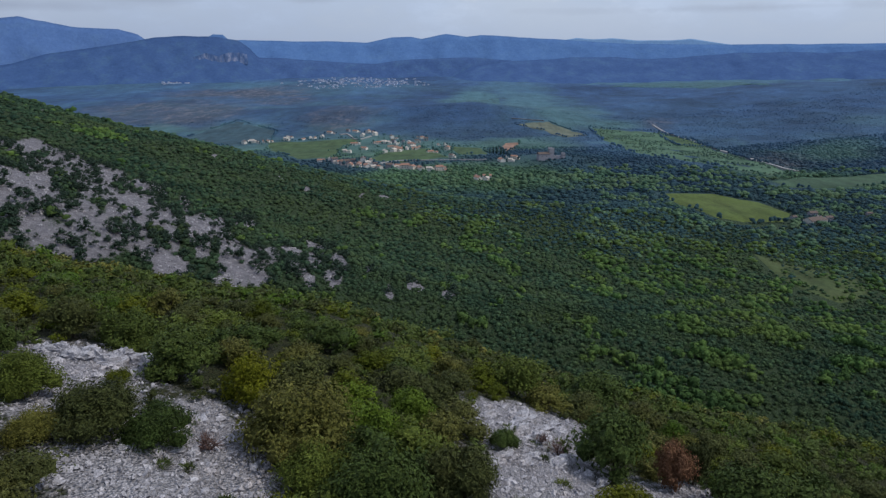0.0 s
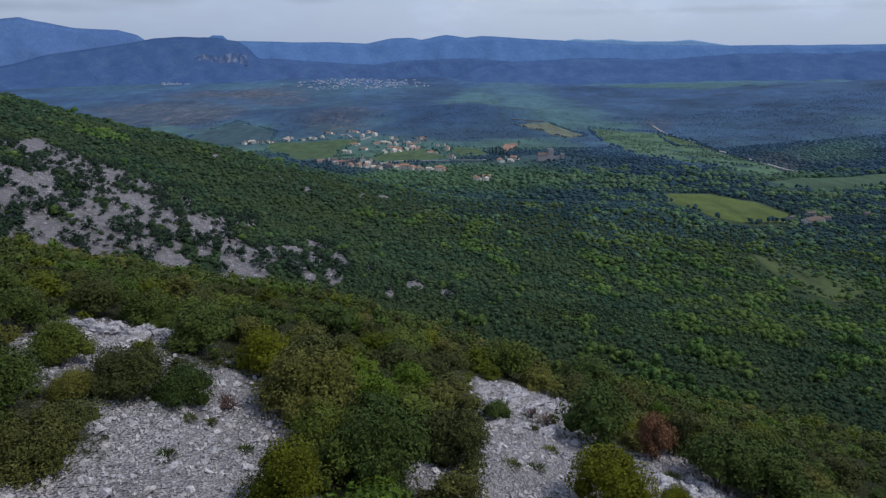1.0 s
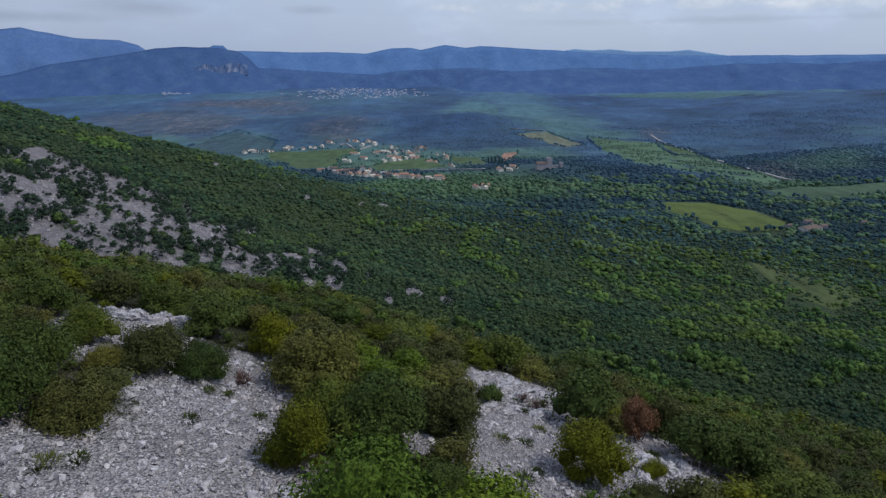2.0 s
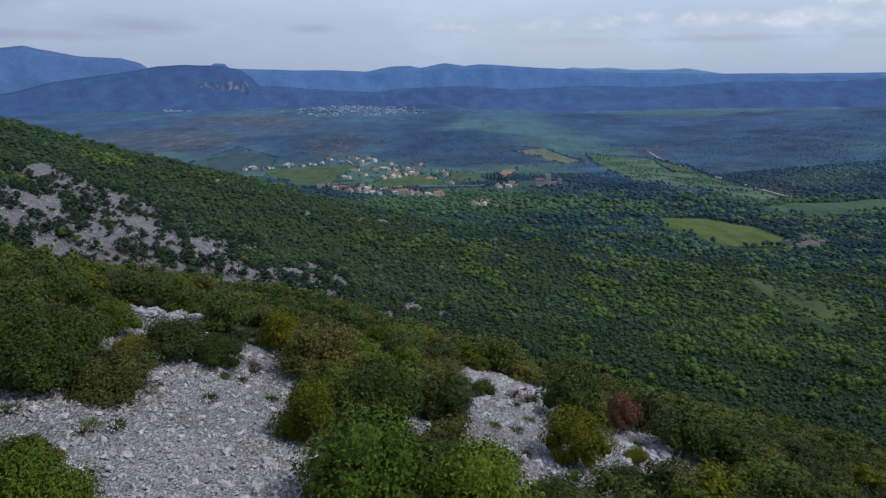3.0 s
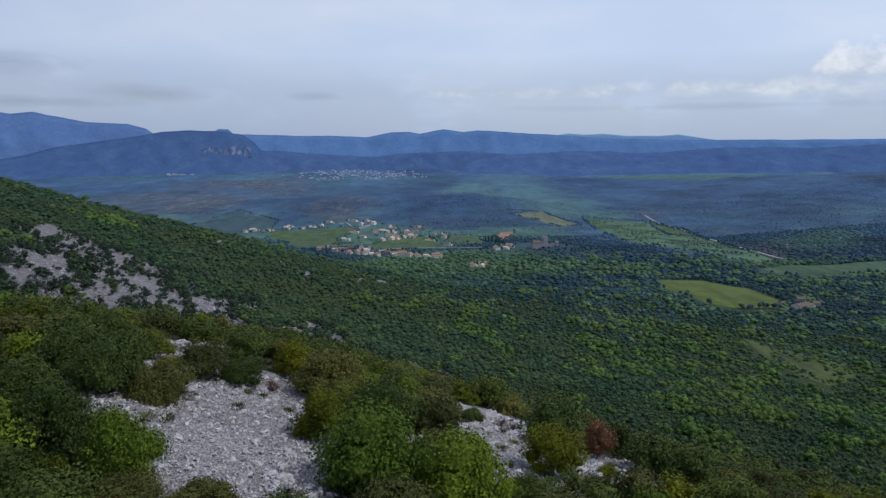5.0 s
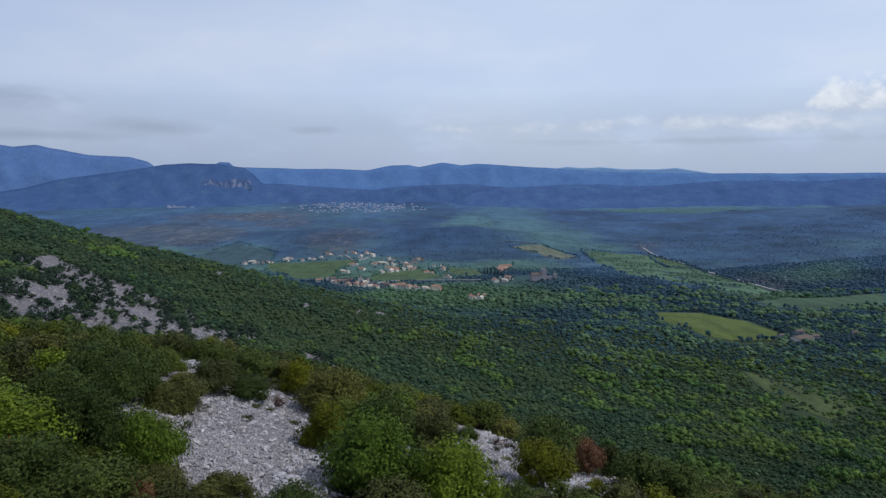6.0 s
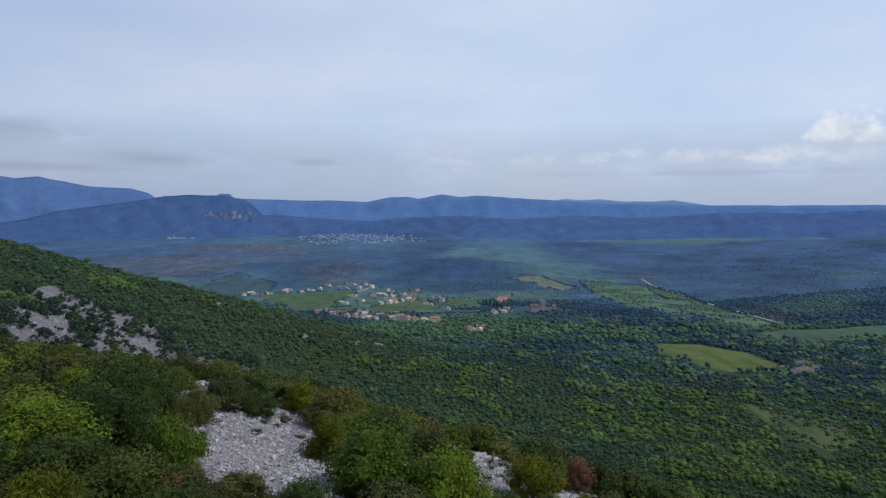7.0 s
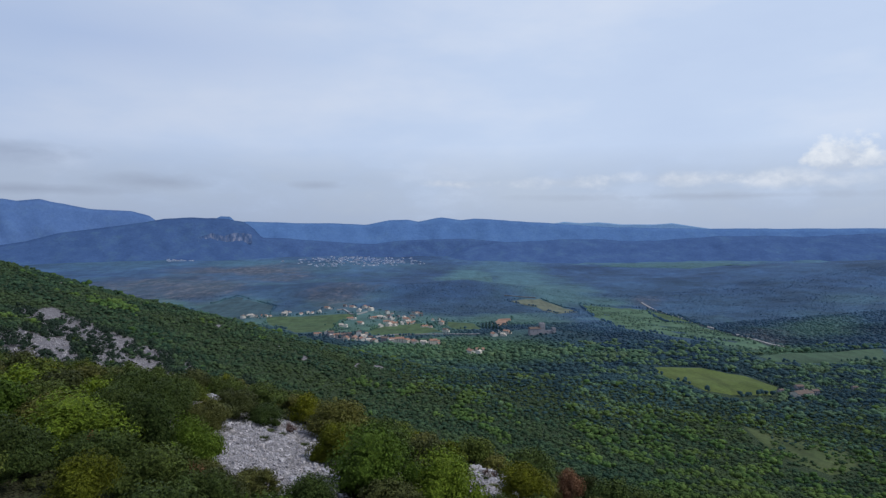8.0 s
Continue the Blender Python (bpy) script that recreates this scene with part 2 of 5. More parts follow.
M_rock = limestone("limestone_ledge", (0.13, 0.13, 0.145), (0.45, 0.435, 0.465), False)


def plain(name, a, b, scale=0.8, rough=0.85, bump=0.2):
    k = Mat(name, rough, 0.25)
    n = k.noise(scale, 5, 0.6)
    c = k.mix(0.5, k.ramp(n, [(0.3, a), (0.7, b)]), k.ramp(k.noise(scale * 9, 3), [(0.3, a), (0.7, b)]))
    return k.done(c, n, bump, 0.1)


M_wall = plain("lime_render", (0.46, 0.43, 0.39), (0.62, 0.58, 0.52))
M_wall_white = plain("pale_render", (0.58, 0.55, 0.50), (0.74, 0.71, 0.66))
M_tile = plain("terracotta_tiles", (0.211, 0.115, 0.084), (0.326, 0.190, 0.142), 1.5)
M_tile_pale = plain("pale_tiles", (0.38, 0.33, 0.29), (0.52, 0.46, 0.41), 1.5)
M_tile_old = plain("weathered_tiles", (0.085, 0.062, 0.055), (0.150, 0.115, 0.100), 1.5)
# Town walls and tiles: distance haze put into the colours as blue.
M_wall_town = plain("hazed_town_render", (0.377, 0.434, 0.567), (0.580, 0.630, 0.756))
M_tile_town = plain("hazed_town_tiles", (0.13, 0.145, 0.21), (0.22, 0.215, 0.27), 1.5)
M_oldstone = plain("old_masonry", (0.189, 0.184, 0.205), (0.358, 0.346, 0.385), 1.2)
M_glass = plain("dark_window", (0.02, 0.025, 0.03), (0.04, 0.045, 0.05), 1.0, 0.2)
M_lane = plain("dull_lane", (0.13, 0.13, 0.14), (0.20, 0.19, 0.195), 0.3)
M_road = plain("pale_road", (0.22, 0.22, 0.225), (0.31, 0.30, 0.30), 0.3)


def field_mat(name, a, b):
    k = Mat(name, 0.9, 0.15)
    c = k.ramp(k.noise(0.02, 5, 0.6), [(0.3, a), (0.7, b)])
    strip = k.ramp(k.noise(0.06, 4, 0.65, "world", (1.0, 0.25, 1.0)), [(0.34, 0.66), (0.52, 1.0), (0.70, 1.25)])
    fine = k.ramp(k.noise(0.35, 4, 0.65), [(0.3, 0.7), (0.7, 1.25)])
    c = k.mix(1.0, k.mix(1.0, c, strip, "MULTIPLY"), fine, "MULTIPLY")
    return k.done(c, k.noise(0.8, 3), 0.3, 0.4)


M_meadow = field_mat("spring_meadow", (0.042, 0.076, 0.036), (0.070, 0.110, 0.047))
M_dull_meadow = field_mat("dull_meadow", (0.037, 0.071, 0.044), (0.056, 0.097, 0.058))
# Pastures and coppice: distance haze put into the green as blue.
M_pasture = field_mat("hazed_pasture", (0.028, 0.062, 0.084), (0.046, 0.084, 0.103))
M_olive_field = field_mat("olive_meadow", (0.058, 0.086, 0.020), (0.085, 0.114, 0.030))
M_coppice = field_mat("young_coppice", (0.053, 0.106, 0.070), (0.078, 0.139, 0.083))
M_far_green = field_mat("hazed_far_pasture", (0.045, 0.102, 0.127), (0.057, 0.124, 0.140))
M_rough = field_mat("rough_grass", (0.038, 0.060, 0.022), (0.062, 0.079, 0.029))
M_tan = field_mat("dry_field", (0.095, 0.113, 0.084), (0.131, 0.144, 0.107))
M_clay = field_mat("red_clay_field", (0.220, 0.130, 0.095), (0.300, 0.185, 0.135))

# ground: leaf litter and soil under the scrub, limestone scree, valley turf, the far plain with haze in its colour
k = Mat("hill_ground", 0.95, 0.15)
litter = k.mix(k.ramp(k.noise(0.5, 4), [(0.35, 0), (0.65, 1)]), (0.036, 0.042, 0.018), (0.066, 0.062, 0.036))
litter = k.mix(k.ramp(k.noise(4.0, 5, 0.7), [(0.45, 0), (0.75, 1)]), litter, (0.030, 0.048, 0.018))
scree = k.ramp(k.noise(2.5, 6, 0.65), [(0.3, (0.34, 0.325, 0.345)), (0.65, (0.55, 0.525, 0.555))])
# Rims between pebbles darkened: crevice shade put into the colour.
pebble_shade = k.ramp(k.voronoi(13.0), [(0.10, 1.14), (0.58, 0.50)])
scree = k.mix(0.75, scree, k.mix(1.0, scree, pebble_shade, "MULTIPLY"))
streak = k.ramp(k.noise(0.22, 5, 0.7), [(0.34, 0.66), (0.62, 1.04)])
scree = k.mix(0.8, scree, k.mix(1.0, scree, streak, "MULTIPLY"))
# Scree beyond about 75 m is darkened in uneven patches.
flank_tone = k.ramp(k.noise(0.35, 5, 0.7), [(0.35, (0.50, 0.50, 0.53)), (0.62, (0.82, 0.81, 0.83))])
scree = k.mix(k.attr("beyond_spur"), scree, k.mix(1.0, scree, flank_tone, "MULTIPLY"))
litter = k.mix(k.attr("beyond_spur"), litter, k.mix(k.noise(0.4, 4), (0.030, 0.050, 0.026), (0.046, 0.070, 0.032)))
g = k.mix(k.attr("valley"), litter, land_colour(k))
edge = k.mix(0.5, k.attr("scree"), k.noise(1.6, 4, 0.65))
g = k.mix(k.ramp(edge, [(0.42, 0), (0.52, 1)]), g, scree)
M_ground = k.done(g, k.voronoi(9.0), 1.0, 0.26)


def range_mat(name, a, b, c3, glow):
    """Far ranges: haze is put into the blue base colour, with a glow for airlight."""
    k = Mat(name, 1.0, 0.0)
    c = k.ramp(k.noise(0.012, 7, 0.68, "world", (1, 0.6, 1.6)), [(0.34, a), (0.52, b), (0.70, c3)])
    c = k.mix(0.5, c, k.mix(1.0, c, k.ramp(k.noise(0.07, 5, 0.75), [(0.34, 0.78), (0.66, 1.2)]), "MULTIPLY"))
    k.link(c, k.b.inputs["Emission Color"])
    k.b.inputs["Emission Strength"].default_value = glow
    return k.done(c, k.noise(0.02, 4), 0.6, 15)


M_range_near = range_mat("hazed_wooded_range", (0.030, 0.058, 0.138), (0.036, 0.068, 0.154), (0.044, 0.084, 0.162), 0.60)
M_range_mid = range_mat("hazed_range", (0.042, 0.086, 0.192), (0.047, 0.095, 0.206), (0.054, 0.106, 0.212), 0.75)
M_mesa = range_mat("hazed_mountain", (0.026, 0.052, 0.124), (0.031, 0.060, 0.138), (0.038, 0.074, 0.140), 0.66)
M_massif = range_mat("hazed_massif", (0.042, 0.080, 0.180), (0.046, 0.086, 0.190), (0.052, 0.096, 0.194), 0.80)
M_range_far = range_mat("hazed_far_range", (0.095, 0.165, 0.285), (0.10, 0.175, 0.295), (0.108, 0.185, 0.30), 0.85)
# Cliff: haze blue painted in, and a glow that keeps it pale.
k = Mat("hazed_cliff", 1.0, 0.0)
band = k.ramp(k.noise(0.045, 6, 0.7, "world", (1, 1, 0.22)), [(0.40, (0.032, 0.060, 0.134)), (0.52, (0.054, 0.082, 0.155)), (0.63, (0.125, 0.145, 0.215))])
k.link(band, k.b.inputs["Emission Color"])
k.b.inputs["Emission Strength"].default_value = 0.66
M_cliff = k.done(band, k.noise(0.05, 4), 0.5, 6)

# ---- helpers for meshes ----


def mesh_from(name, verts, faces, mats, smooth=False, mat_index=None):
    """A mesh from arrays: verts (n, 3), faces (m, 3) or (m, 4)."""
    me = bpy.data.meshes.new(name)
    verts, faces = np.asarray(verts, np.float32), np.asarray(faces, np.int32)
    n = faces.shape[1]
    me.vertices.add(len(verts))
    me.vertices.foreach_set("co", verts.ravel())
    me.loops.add(faces.size)
    me.loops.foreach_set("vertex_index", faces.ravel())
    me.polygons.add(len(faces))
    me.polygons.foreach_set("loop_start", np.arange(0, faces.size, n, dtype=np.int32))
    me.polygons.foreach_set("loop_total", np.full(len(faces), n, np.int32))
    if mat_index is not None:
        me.polygons.foreach_set("material_index", np.asarray(mat_index, np.int32))
    me.update(calc_edges=True)
    me.polygons.foreach_set("use_smooth", np.full(len(faces), smooth))
    for m in mats:
        me.materials.append(m)
    return me


def part(name, bm, material, parent, label=""):
    """Links a bmesh (or a finished mesh) as one mesh object under a thing or a part."""
    if isinstance(bm, bmesh.types.BMesh):
        me = bpy.data.meshes.new(name)
        bm.to_mesh(me)
        bm.free()
        me.materials.append(material)
    else:
        me = bm
    ob = new(name, me)
    ob.parent = parent
    if label:
        ob["label"] = label
    return ob


def thing(name, place, label, category, group="", turn=0.0, scale=1.0):
    e = new(name)
    e.empty_display_size = 0.3
    e.matrix_world = Matrix.Translation(place) @ Matrix.Rotation(turn, 4, "Z") @ Matrix.Scale(scale, 4)
    return tagged(e, label, category, group)


def box(bm, x0, x1, y0, y1, z0, z1):
    c = [bm.verts.new(p) for p in ((x0, y0, z0), (x1, y0, z0), (x1, y1, z0), (x0, y1, z0), (x0, y0, z1), (x1, y0, z1), (x1, y1, z1), (x0, y1, z1))]
    for f in ((0, 3, 2, 1), (4, 5, 6, 7), (0, 1, 5, 4), (1, 2, 6, 5), (2, 3, 7, 6), (3, 0, 4, 7)):
        bm.faces.new([c[i] for i in f])


def ico(level):
    bm = bmesh.new()
    bmesh.ops.create_icosphere(bm, subdivisions=level, radius=1.0)
    v = np.array([p.co[:] for p in bm.verts])
    f = np.array([[q.index for q in p.verts] for p in bm.faces])
    bm.free()
    return v, f


ICO1, ICO2 = ico(1), ico(2)
# a lobe of a crown: no faces on its underside
LOBE = (ICO1[0], np.array([f for f in ICO1[1] if ICO1[0][f].mean(0)[2] > -0.6]))

LOBE_FINE = (ICO2[0], np.array([f for f in ICO2[1] if ICO2[0][f].mean(0)[2] > -0.5]))

DOME = (ICO1[0], np.array([f for f in ICO1[1] if ICO1[0][f].mean(0)[2] > -0.25]))


def tufted(shape, n, size, seed):
    """A crown top with loose sprays of leaves standing off it."""
    g = np.random.RandomState(seed)
    V, F = shape
    d = g.normal(size=(n, 3))
    d[:, 2] = np.abs(d[:, 2]) * 0.9 - 0.12
    d /= np.linalg.norm(d, axis=1)[:, None]
    t1 = np.cross(d, g.normal(size=(n, 3)))
    t1 /= np.linalg.norm(t1, axis=1)[:, None]
    t2 = np.cross(d, t1)
    s = size * g.uniform(0.6, 1.4, (n, 1))
    c = d * g.uniform(0.90, 1.12, (n, 1))
    tri = np.stack([c - t1 * s - t2 * s * 0.6, c + t1 * s - t2 * s * 0.5, c + t2 * s * 0.9], 1)
    return np.concatenate([V * 0.9, tri.reshape(-1, 3)]), np.concatenate([F, len(V) + np.arange(3 * n).reshape(-1, 3)])


TUFTED = tufted(DOME, 13, 0.34, 41)

# ---- lie of the land ----


def sp(v, s):
    """Soft ramp: 0 below zero, v above, rounded over s."""
    v = np.asarray(v, float) / s
    return s * np.logaddexp(0.0, v)


def smax(a, b, s):
    return s * np.logaddexp(a / s, b / s)


def bump(x, y, cx, cy, rx, ry, h):
    return h * np.exp(-((x - cx) / rx) ** 2 - ((y - cy) / ry) ** 2)


def wave(x, y, size, seed):
    a = np.random.RandomState(seed).uniform(-1, 1, (6, 3))
    out = 0.0
    for kx, ky, ph in a:
        n = (kx * kx + ky * ky) ** .5 + .2
        out = out + np.sin((kx * x + ky * y) / n * 6.283 / size + ph * 7)
    return out / 6


def spur(x, y):
    z = -8.5 - 0.19 * y - 0.35 * sp(x + 12.5, 3.0) + 0.10 * sp(x - 10, 6)
    z = z + 0.16 * sp(-x - 18, 8) - 0.15 * sp(y - 28, 5)
    return z - 0.33 * sp(y - 58 - 0.35 * sp(-x - 10, 8), 6)


def slope(x, y):
    z = -121.8 - 0.279 * x - 0.086 * sp(x + 140, 20) + 0.218 * sp(x + 30, 25)
    z = z - 0.289 * (y - 330) + 0.361 * sp(y - 330, 50) - 0.38 * sp(205 - y, 15)
    z = z + 1.6 * np.clip((y - 320) / 90, 0, 1)
    return z - 0.5 * sp(y - 460 - 0.28 * sp(x + 230, 40), 35)


def valley(x, y):
    z = -150 - 0.02 * (y - 450) - 0.09 * sp(y - 930, 60) + 0.10 * sp(y - 1320, 80) + 0.022 * sp(y - 2400, 150)
    z = z + bump(x, y, 60, 1980, 330, 170, 38) + bump(x, y, -330, 2150, 300, 200, 16)
    z = z + bump(x, y, 950, 1350, 300, 450, 22) + bump(x, y, 1500, 2100, 600, 600, 80)
    z = z + bump(x, y, 760, 2250, 420, 130, 12) + bump(x, y, 1150, 2600, 600, 150, 10)
    out = np.clip((y - 1250) / 900, 0, 1)
    z = z + out * (5.0 * wave(x, y, 420, 71) + 3.0 * wave(x, y, 150, 72) + 10.0 * np.clip((y - 2300) / 900, 0, 1) * wave(x, y, 760, 73))
    return z - 0.02 * sp(x - 150, 30) + 0.05 * sp(x - 600, 80) + bump(x, y, 165, 925, 80, 40, 10)


def near_relief(x, y):
    return 0.25 * wave(x, y, 9, 3) + 0.12 * wave(x, y, 3.2, 4)


def terrain(x, y):
    x, y = np.asarray(x, float), np.asarray(y, float)
    far = smax(slope(x, y), valley(x, y), 5.0)
    far = far + np.clip((y - 120) / 200, 0, 1) * (2.2 * wave(x, y, 90, 1) + 1.0 * wave(x, y, 37, 2))
    r = np.hypot(x, y)
    return smax(spur(x, y), far, 3.0) + near_relief(x, y) * np.clip(1.6 - r / 60, 0, 1)


def lattice(x, y, size, seed):
    """Smooth value noise, 0 to 1, in cells of that size."""
    x, y = np.asarray(x, float) / size, np.asarray(y, float) / size
    ix, iy = np.floor(x).astype(np.int64), np.floor(y).astype(np.int64)
    fx, fy = x - ix, y - iy
    fx, fy = fx * fx * (3 - 2 * fx), fy * fy * (3 - 2 * fy)

    def h(a, b):
        n = (a * 374761393 + b * 668265263 + seed * 974634721) & 0x7FFFFFFF
        n = ((n ^ (n >> 13)) * 1274126177) & 0x7FFFFFFF
        return ((n ^ (n >> 16)) & 0xFFFF) / 65535.0

    return (h(ix, iy) * (1 - fx) + h(ix + 1, iy) * fx) * (1 - fy) + (h(ix, iy + 1) * (1 - fx) + h(ix + 1, iy + 1) * fx) * fy


def inside(poly, x, y):
    """Distance to the edge of a polygon in plan, above zero inside."""
    x, y = np.asarray(x, float), np.asarray(y, float)
    odd, best = np.zeros(x.shape, bool), np.full(x.shape, 1e9)
    for (ax, ay), (bx, by) in zip(poly, poly[1:] + poly[:1]):
        cross = ((ay > y) != (by > y)) & (x < (bx - ax) * (y - ay) / (by - ay + 1e-12) + ax)
        odd ^= cross
        t = np.clip(((x - ax) * (bx - ax) + (y - ay) * (by - ay)) / ((bx - ax) ** 2 + (by - ay) ** 2), 0, 1)
        best = np.minimum(best, np.hypot(x - ax - t * (bx - ax), y - ay - t * (by - ay)))
    return np.where(odd, best, -best)


# bare limestone on the spur
BARE_LEFT = [(-17.5, 12.4), (-13.5, 12.6), (-11.2, 12.6), (-10.2, 13.5), (-11.0, 15.3), (-12.3, 16.5), (-12.6, 19), (-11, 21.5), (-9.9, 22.6), (-8.2, 21.6),
             (-6.7, 19.8), (-5.4, 18.2), (-6.2, 15.5), (-5.2, 13.5), (-4.2, 12), (-3.4, 9), (-4.2, 5), (-8.4, 5), (-11, 8), (-14.8, 8.6), (-17.5, 9.6)]
BARE_TIP = [(-18.8, 26.6), (-13.6, 26.3), (-12.8, 23.5), (-12.4, 19.5), (-14, 18.6), (-17.6, 20.3)]
BARE_RIGHT = [(2, 34.6), (5, 36.5), (8.5, 35.4), (7.5, 29), (7, 26), (6.5, 21), (5.3, 15), (2.0, 13.5), (1.5, 17), (-1.3, 18.3), (1.9, 20.8), (2.5, 25), (2.2, 30)]
BARE_RIB = [(9.2, 25), (12.5, 29), (14.3, 28.2), (14.7, 22.5), (10, 18.5), (7.4, 17.3), (6.8, 19.5)]
# scree on the flank across the gully: x, y, half width, half length
SCREE_A = [(-221, 324, 7.7, 9.3), (-206, 310, 2.0, 26), (-218, 337, 4.3, 11), (-178, 276, 4.4, 34), (-194, 311, 2.6, 17), (-164, 232, 8.9, 29), (-155, 224, 10.9, 15), (-151, 229, 6.1, 21), (-144, 208, 5.7, 10),
           (-204, 333, 2.8, 9), (-193, 324, 4.7, 17), (-179, 306, 3.8, 21), (-165, 284, 2.3, 24), (-152, 268, 6.1, 20), (-164, 300, 3.1, 31), (-168, 315, 4.5, 11), (-160, 308, 3.7, 7), (-146, 269, 2.2, 20),
           (-137, 262, 5.8, 12.6), (-140, 278, 3.3, 13.5), (-128, 237, 2.4, 10), (-134, 226, 3.3, 8)]
SCREE_B = [(-127, 218, 6.7, 7.1), (-119, 235, 3.3, 17), (-152, 314, 3.7, 7.3), (-146, 311, 3.7, 7.7), (-129, 267, 5.8, 20), (-120, 257, 4.6, 19.5), (-112, 242, 2.4, 11), (-122, 193, 9.2, 5.6), (-116, 191, 7.0, 6.2),
           (-122, 186, 3.6, 4.2), (-112, 189, 2.4, 3.5), (-114, 209, 3.8, 6.5), (-112, 216, 2.2, 7.4), (-104, 205, 2.5, 3.5), (-101, 206, 2.9, 4.9), (-95, 201, 2.8, 6.6), (-92, 196, 2.7, 4.1), (-88, 199, 2.3, 5.3),
           (-100, 222, 1.7, 12), (-110, 264, 3.1, 8), (-104, 262, 3.5, 16), (-96, 237, 2.7, 20)]
SCREE_C = [(-98, 267, 2.0, 22.6), (-132, 180, 2.8, 2.0), (-128, 303, 1.2, 17), (-158, 434, 2.1, 12.7), (-98, 299, 3.9, 10), (-86, 242, 2.8, 11), (-81, 236, 4.5, 6.6), (-78, 215, 2.5, 17), (-72, 204, 2.7, 7.2),
           (-70, 217, 2.8, 7.7), (-65, 208, 2.3, 4.4), (-73, 242, 2.7, 9.3), (-73, 196, 2.6, 2.0), (-70, 246, 1.4, 7.4), (-68, 265, 2.9, 3.9), (-61, 290, 4.8, 7.0), (-56, 253, 2.3, 10.7), (-58, 232, 3.0, 6.3),
           (-48, 268, 2.4, 16), (-45, 260, 1.9, 6.4), (-44, 233, 2.5, 7.6), (-50, 219, 1.6, 3.8)]
SCREE_D = [(-34, 265, 1.2, 4.0), (-13, 254, 2.3, 7.3), (-22, 229, 1.0, 7.9), (1, 249, 1.8, 6.3), (-60, 445, 2.0, 6.6), (-45, 455, 3.7, 8.8), (-53, 416, 2.2, 6.2), (-111, 422, 1.6, 7.6), (-101, 420, 2.3, 6.3),
           (-93, 415, 1.5, 7.7), (-89, 432, 2.4, 12), (-292, 455, 4.6, 12), (-280, 450, 2.9, 12), (-262, 446, 3.2, 12), (-30, 431, 1.5, 4.4), (192, 470, 1.2, 5), (197, 484, 1.4, 5)]


def bare_near(x, y):
    d = np.maximum.reduce([inside(p, x, y) for p in (BARE_LEFT, BARE_TIP, BARE_RIGHT, BARE_RIB)])
    return np.maximum(d, 1.2 - np.hypot(x + 8.7, y - 45.5))


def bare_slope(x, y):
    """Above zero on the scree of the far flank; about 1 in its middle."""
    x, y = np.asarray(x, float), np.asarray(y, float)
    best = np.full(x.shape, -9.0)
    for cx, cy, rx, ry in SCREE_A + SCREE_B + SCREE_C + SCREE_D:
        a = math.atan2(cx, cy)
        u = (x - cx) * math.cos(a) - (y - cy) * math.sin(a)
        v = (x - cx) * math.sin(a) + (y - cy) * math.cos(a) + 5.5
        best = np.maximum(best, 1.1 - np.sqrt((u / (rx if cy > 400 else rx + min(0.9, rx * 0.2))) ** 2 + (v / (ry * 0.3 + 1.0 if cy > 400 else ry + 3.5)) ** 2))
    return best + 0.10 + np.where(y > 395, 0.9, 0.6) * (lattice(x, y, 6, 31) - 0.5) + 0.5 * (lattice(x, y, 2.6, 32) - 0.5)


def ground_z(x, y):
    """The lie of the land with the small humps of the bare rock."""
    x, y = np.asarray(x, float), np.asarray(y, float)
    near = np.clip(bare_near(x, y) / 0.6, 0, 1)
    return terrain(x, y) + near * (0.10 * (lattice(x, y, 0.9, 5) - 0.5) + 0.25 * (lattice(x, y, 2.6, 6) - 0.5))


# the valley's cover: x, y, half width, half depth as seen from the spur, strength
GREENS = [(129, 2633, 106, 434, 1.0), (368, 3429, 185, 506, 0.6), (341, 2617, 153, 621, 0.8), (376, 1937, 115, 287, 0.7), (439, 1730, 96, 109, 0.7), (928, 3672, 161, 228, 0.9),
          (1479, 3475, 354, 272, 0.9), (1966, 3222, 135, 718, 0.7), (-1744, 3604, 357, 500, 0.35), (-2656, 4575, 331, 285, 0.2), (-1021, 3501, 212, 190, 0.6), (-412, 3269, 353, 326, 0.4),
          (665, 1098, 80, 179, 0.5), (487, 783, 98, 66, 0.6), (-520, 1636, 77, 146, 0.8), (-744, 1674, 65, 85, 0.6), (162, 1315, 112, 141, 0.6), (993, 1467, 70, 90, 0.3), (-160, 1200, 240, 230, 0.55), (40, 790, 110, 90, 0.5)]
STONES = [(-949, 3016, 282, 315, 1.0), (-830, 2190, 125, 541, 0.7), (-679, 2599, 168, 160, 0.6), (-307, 1883, 102, 248, 0.5), (-1046, 2209, 164, 428, 0.6), (581, 1755, 41, 132, 0.4), (493, 947, 52, 136, 0.3)]
DARKS = [(-351, 1960, 129, 300, 1.0), (-18, 1990, 204, 330, 1.0), (232, 1830, 66, 56, 0.8), (256, 892, 41, 338, 1.0), (335, 802, 70, 142, 1.0), (824, 1938, 470, 836, 0.45), (1300, 3000, 900, 600, 0.3)]


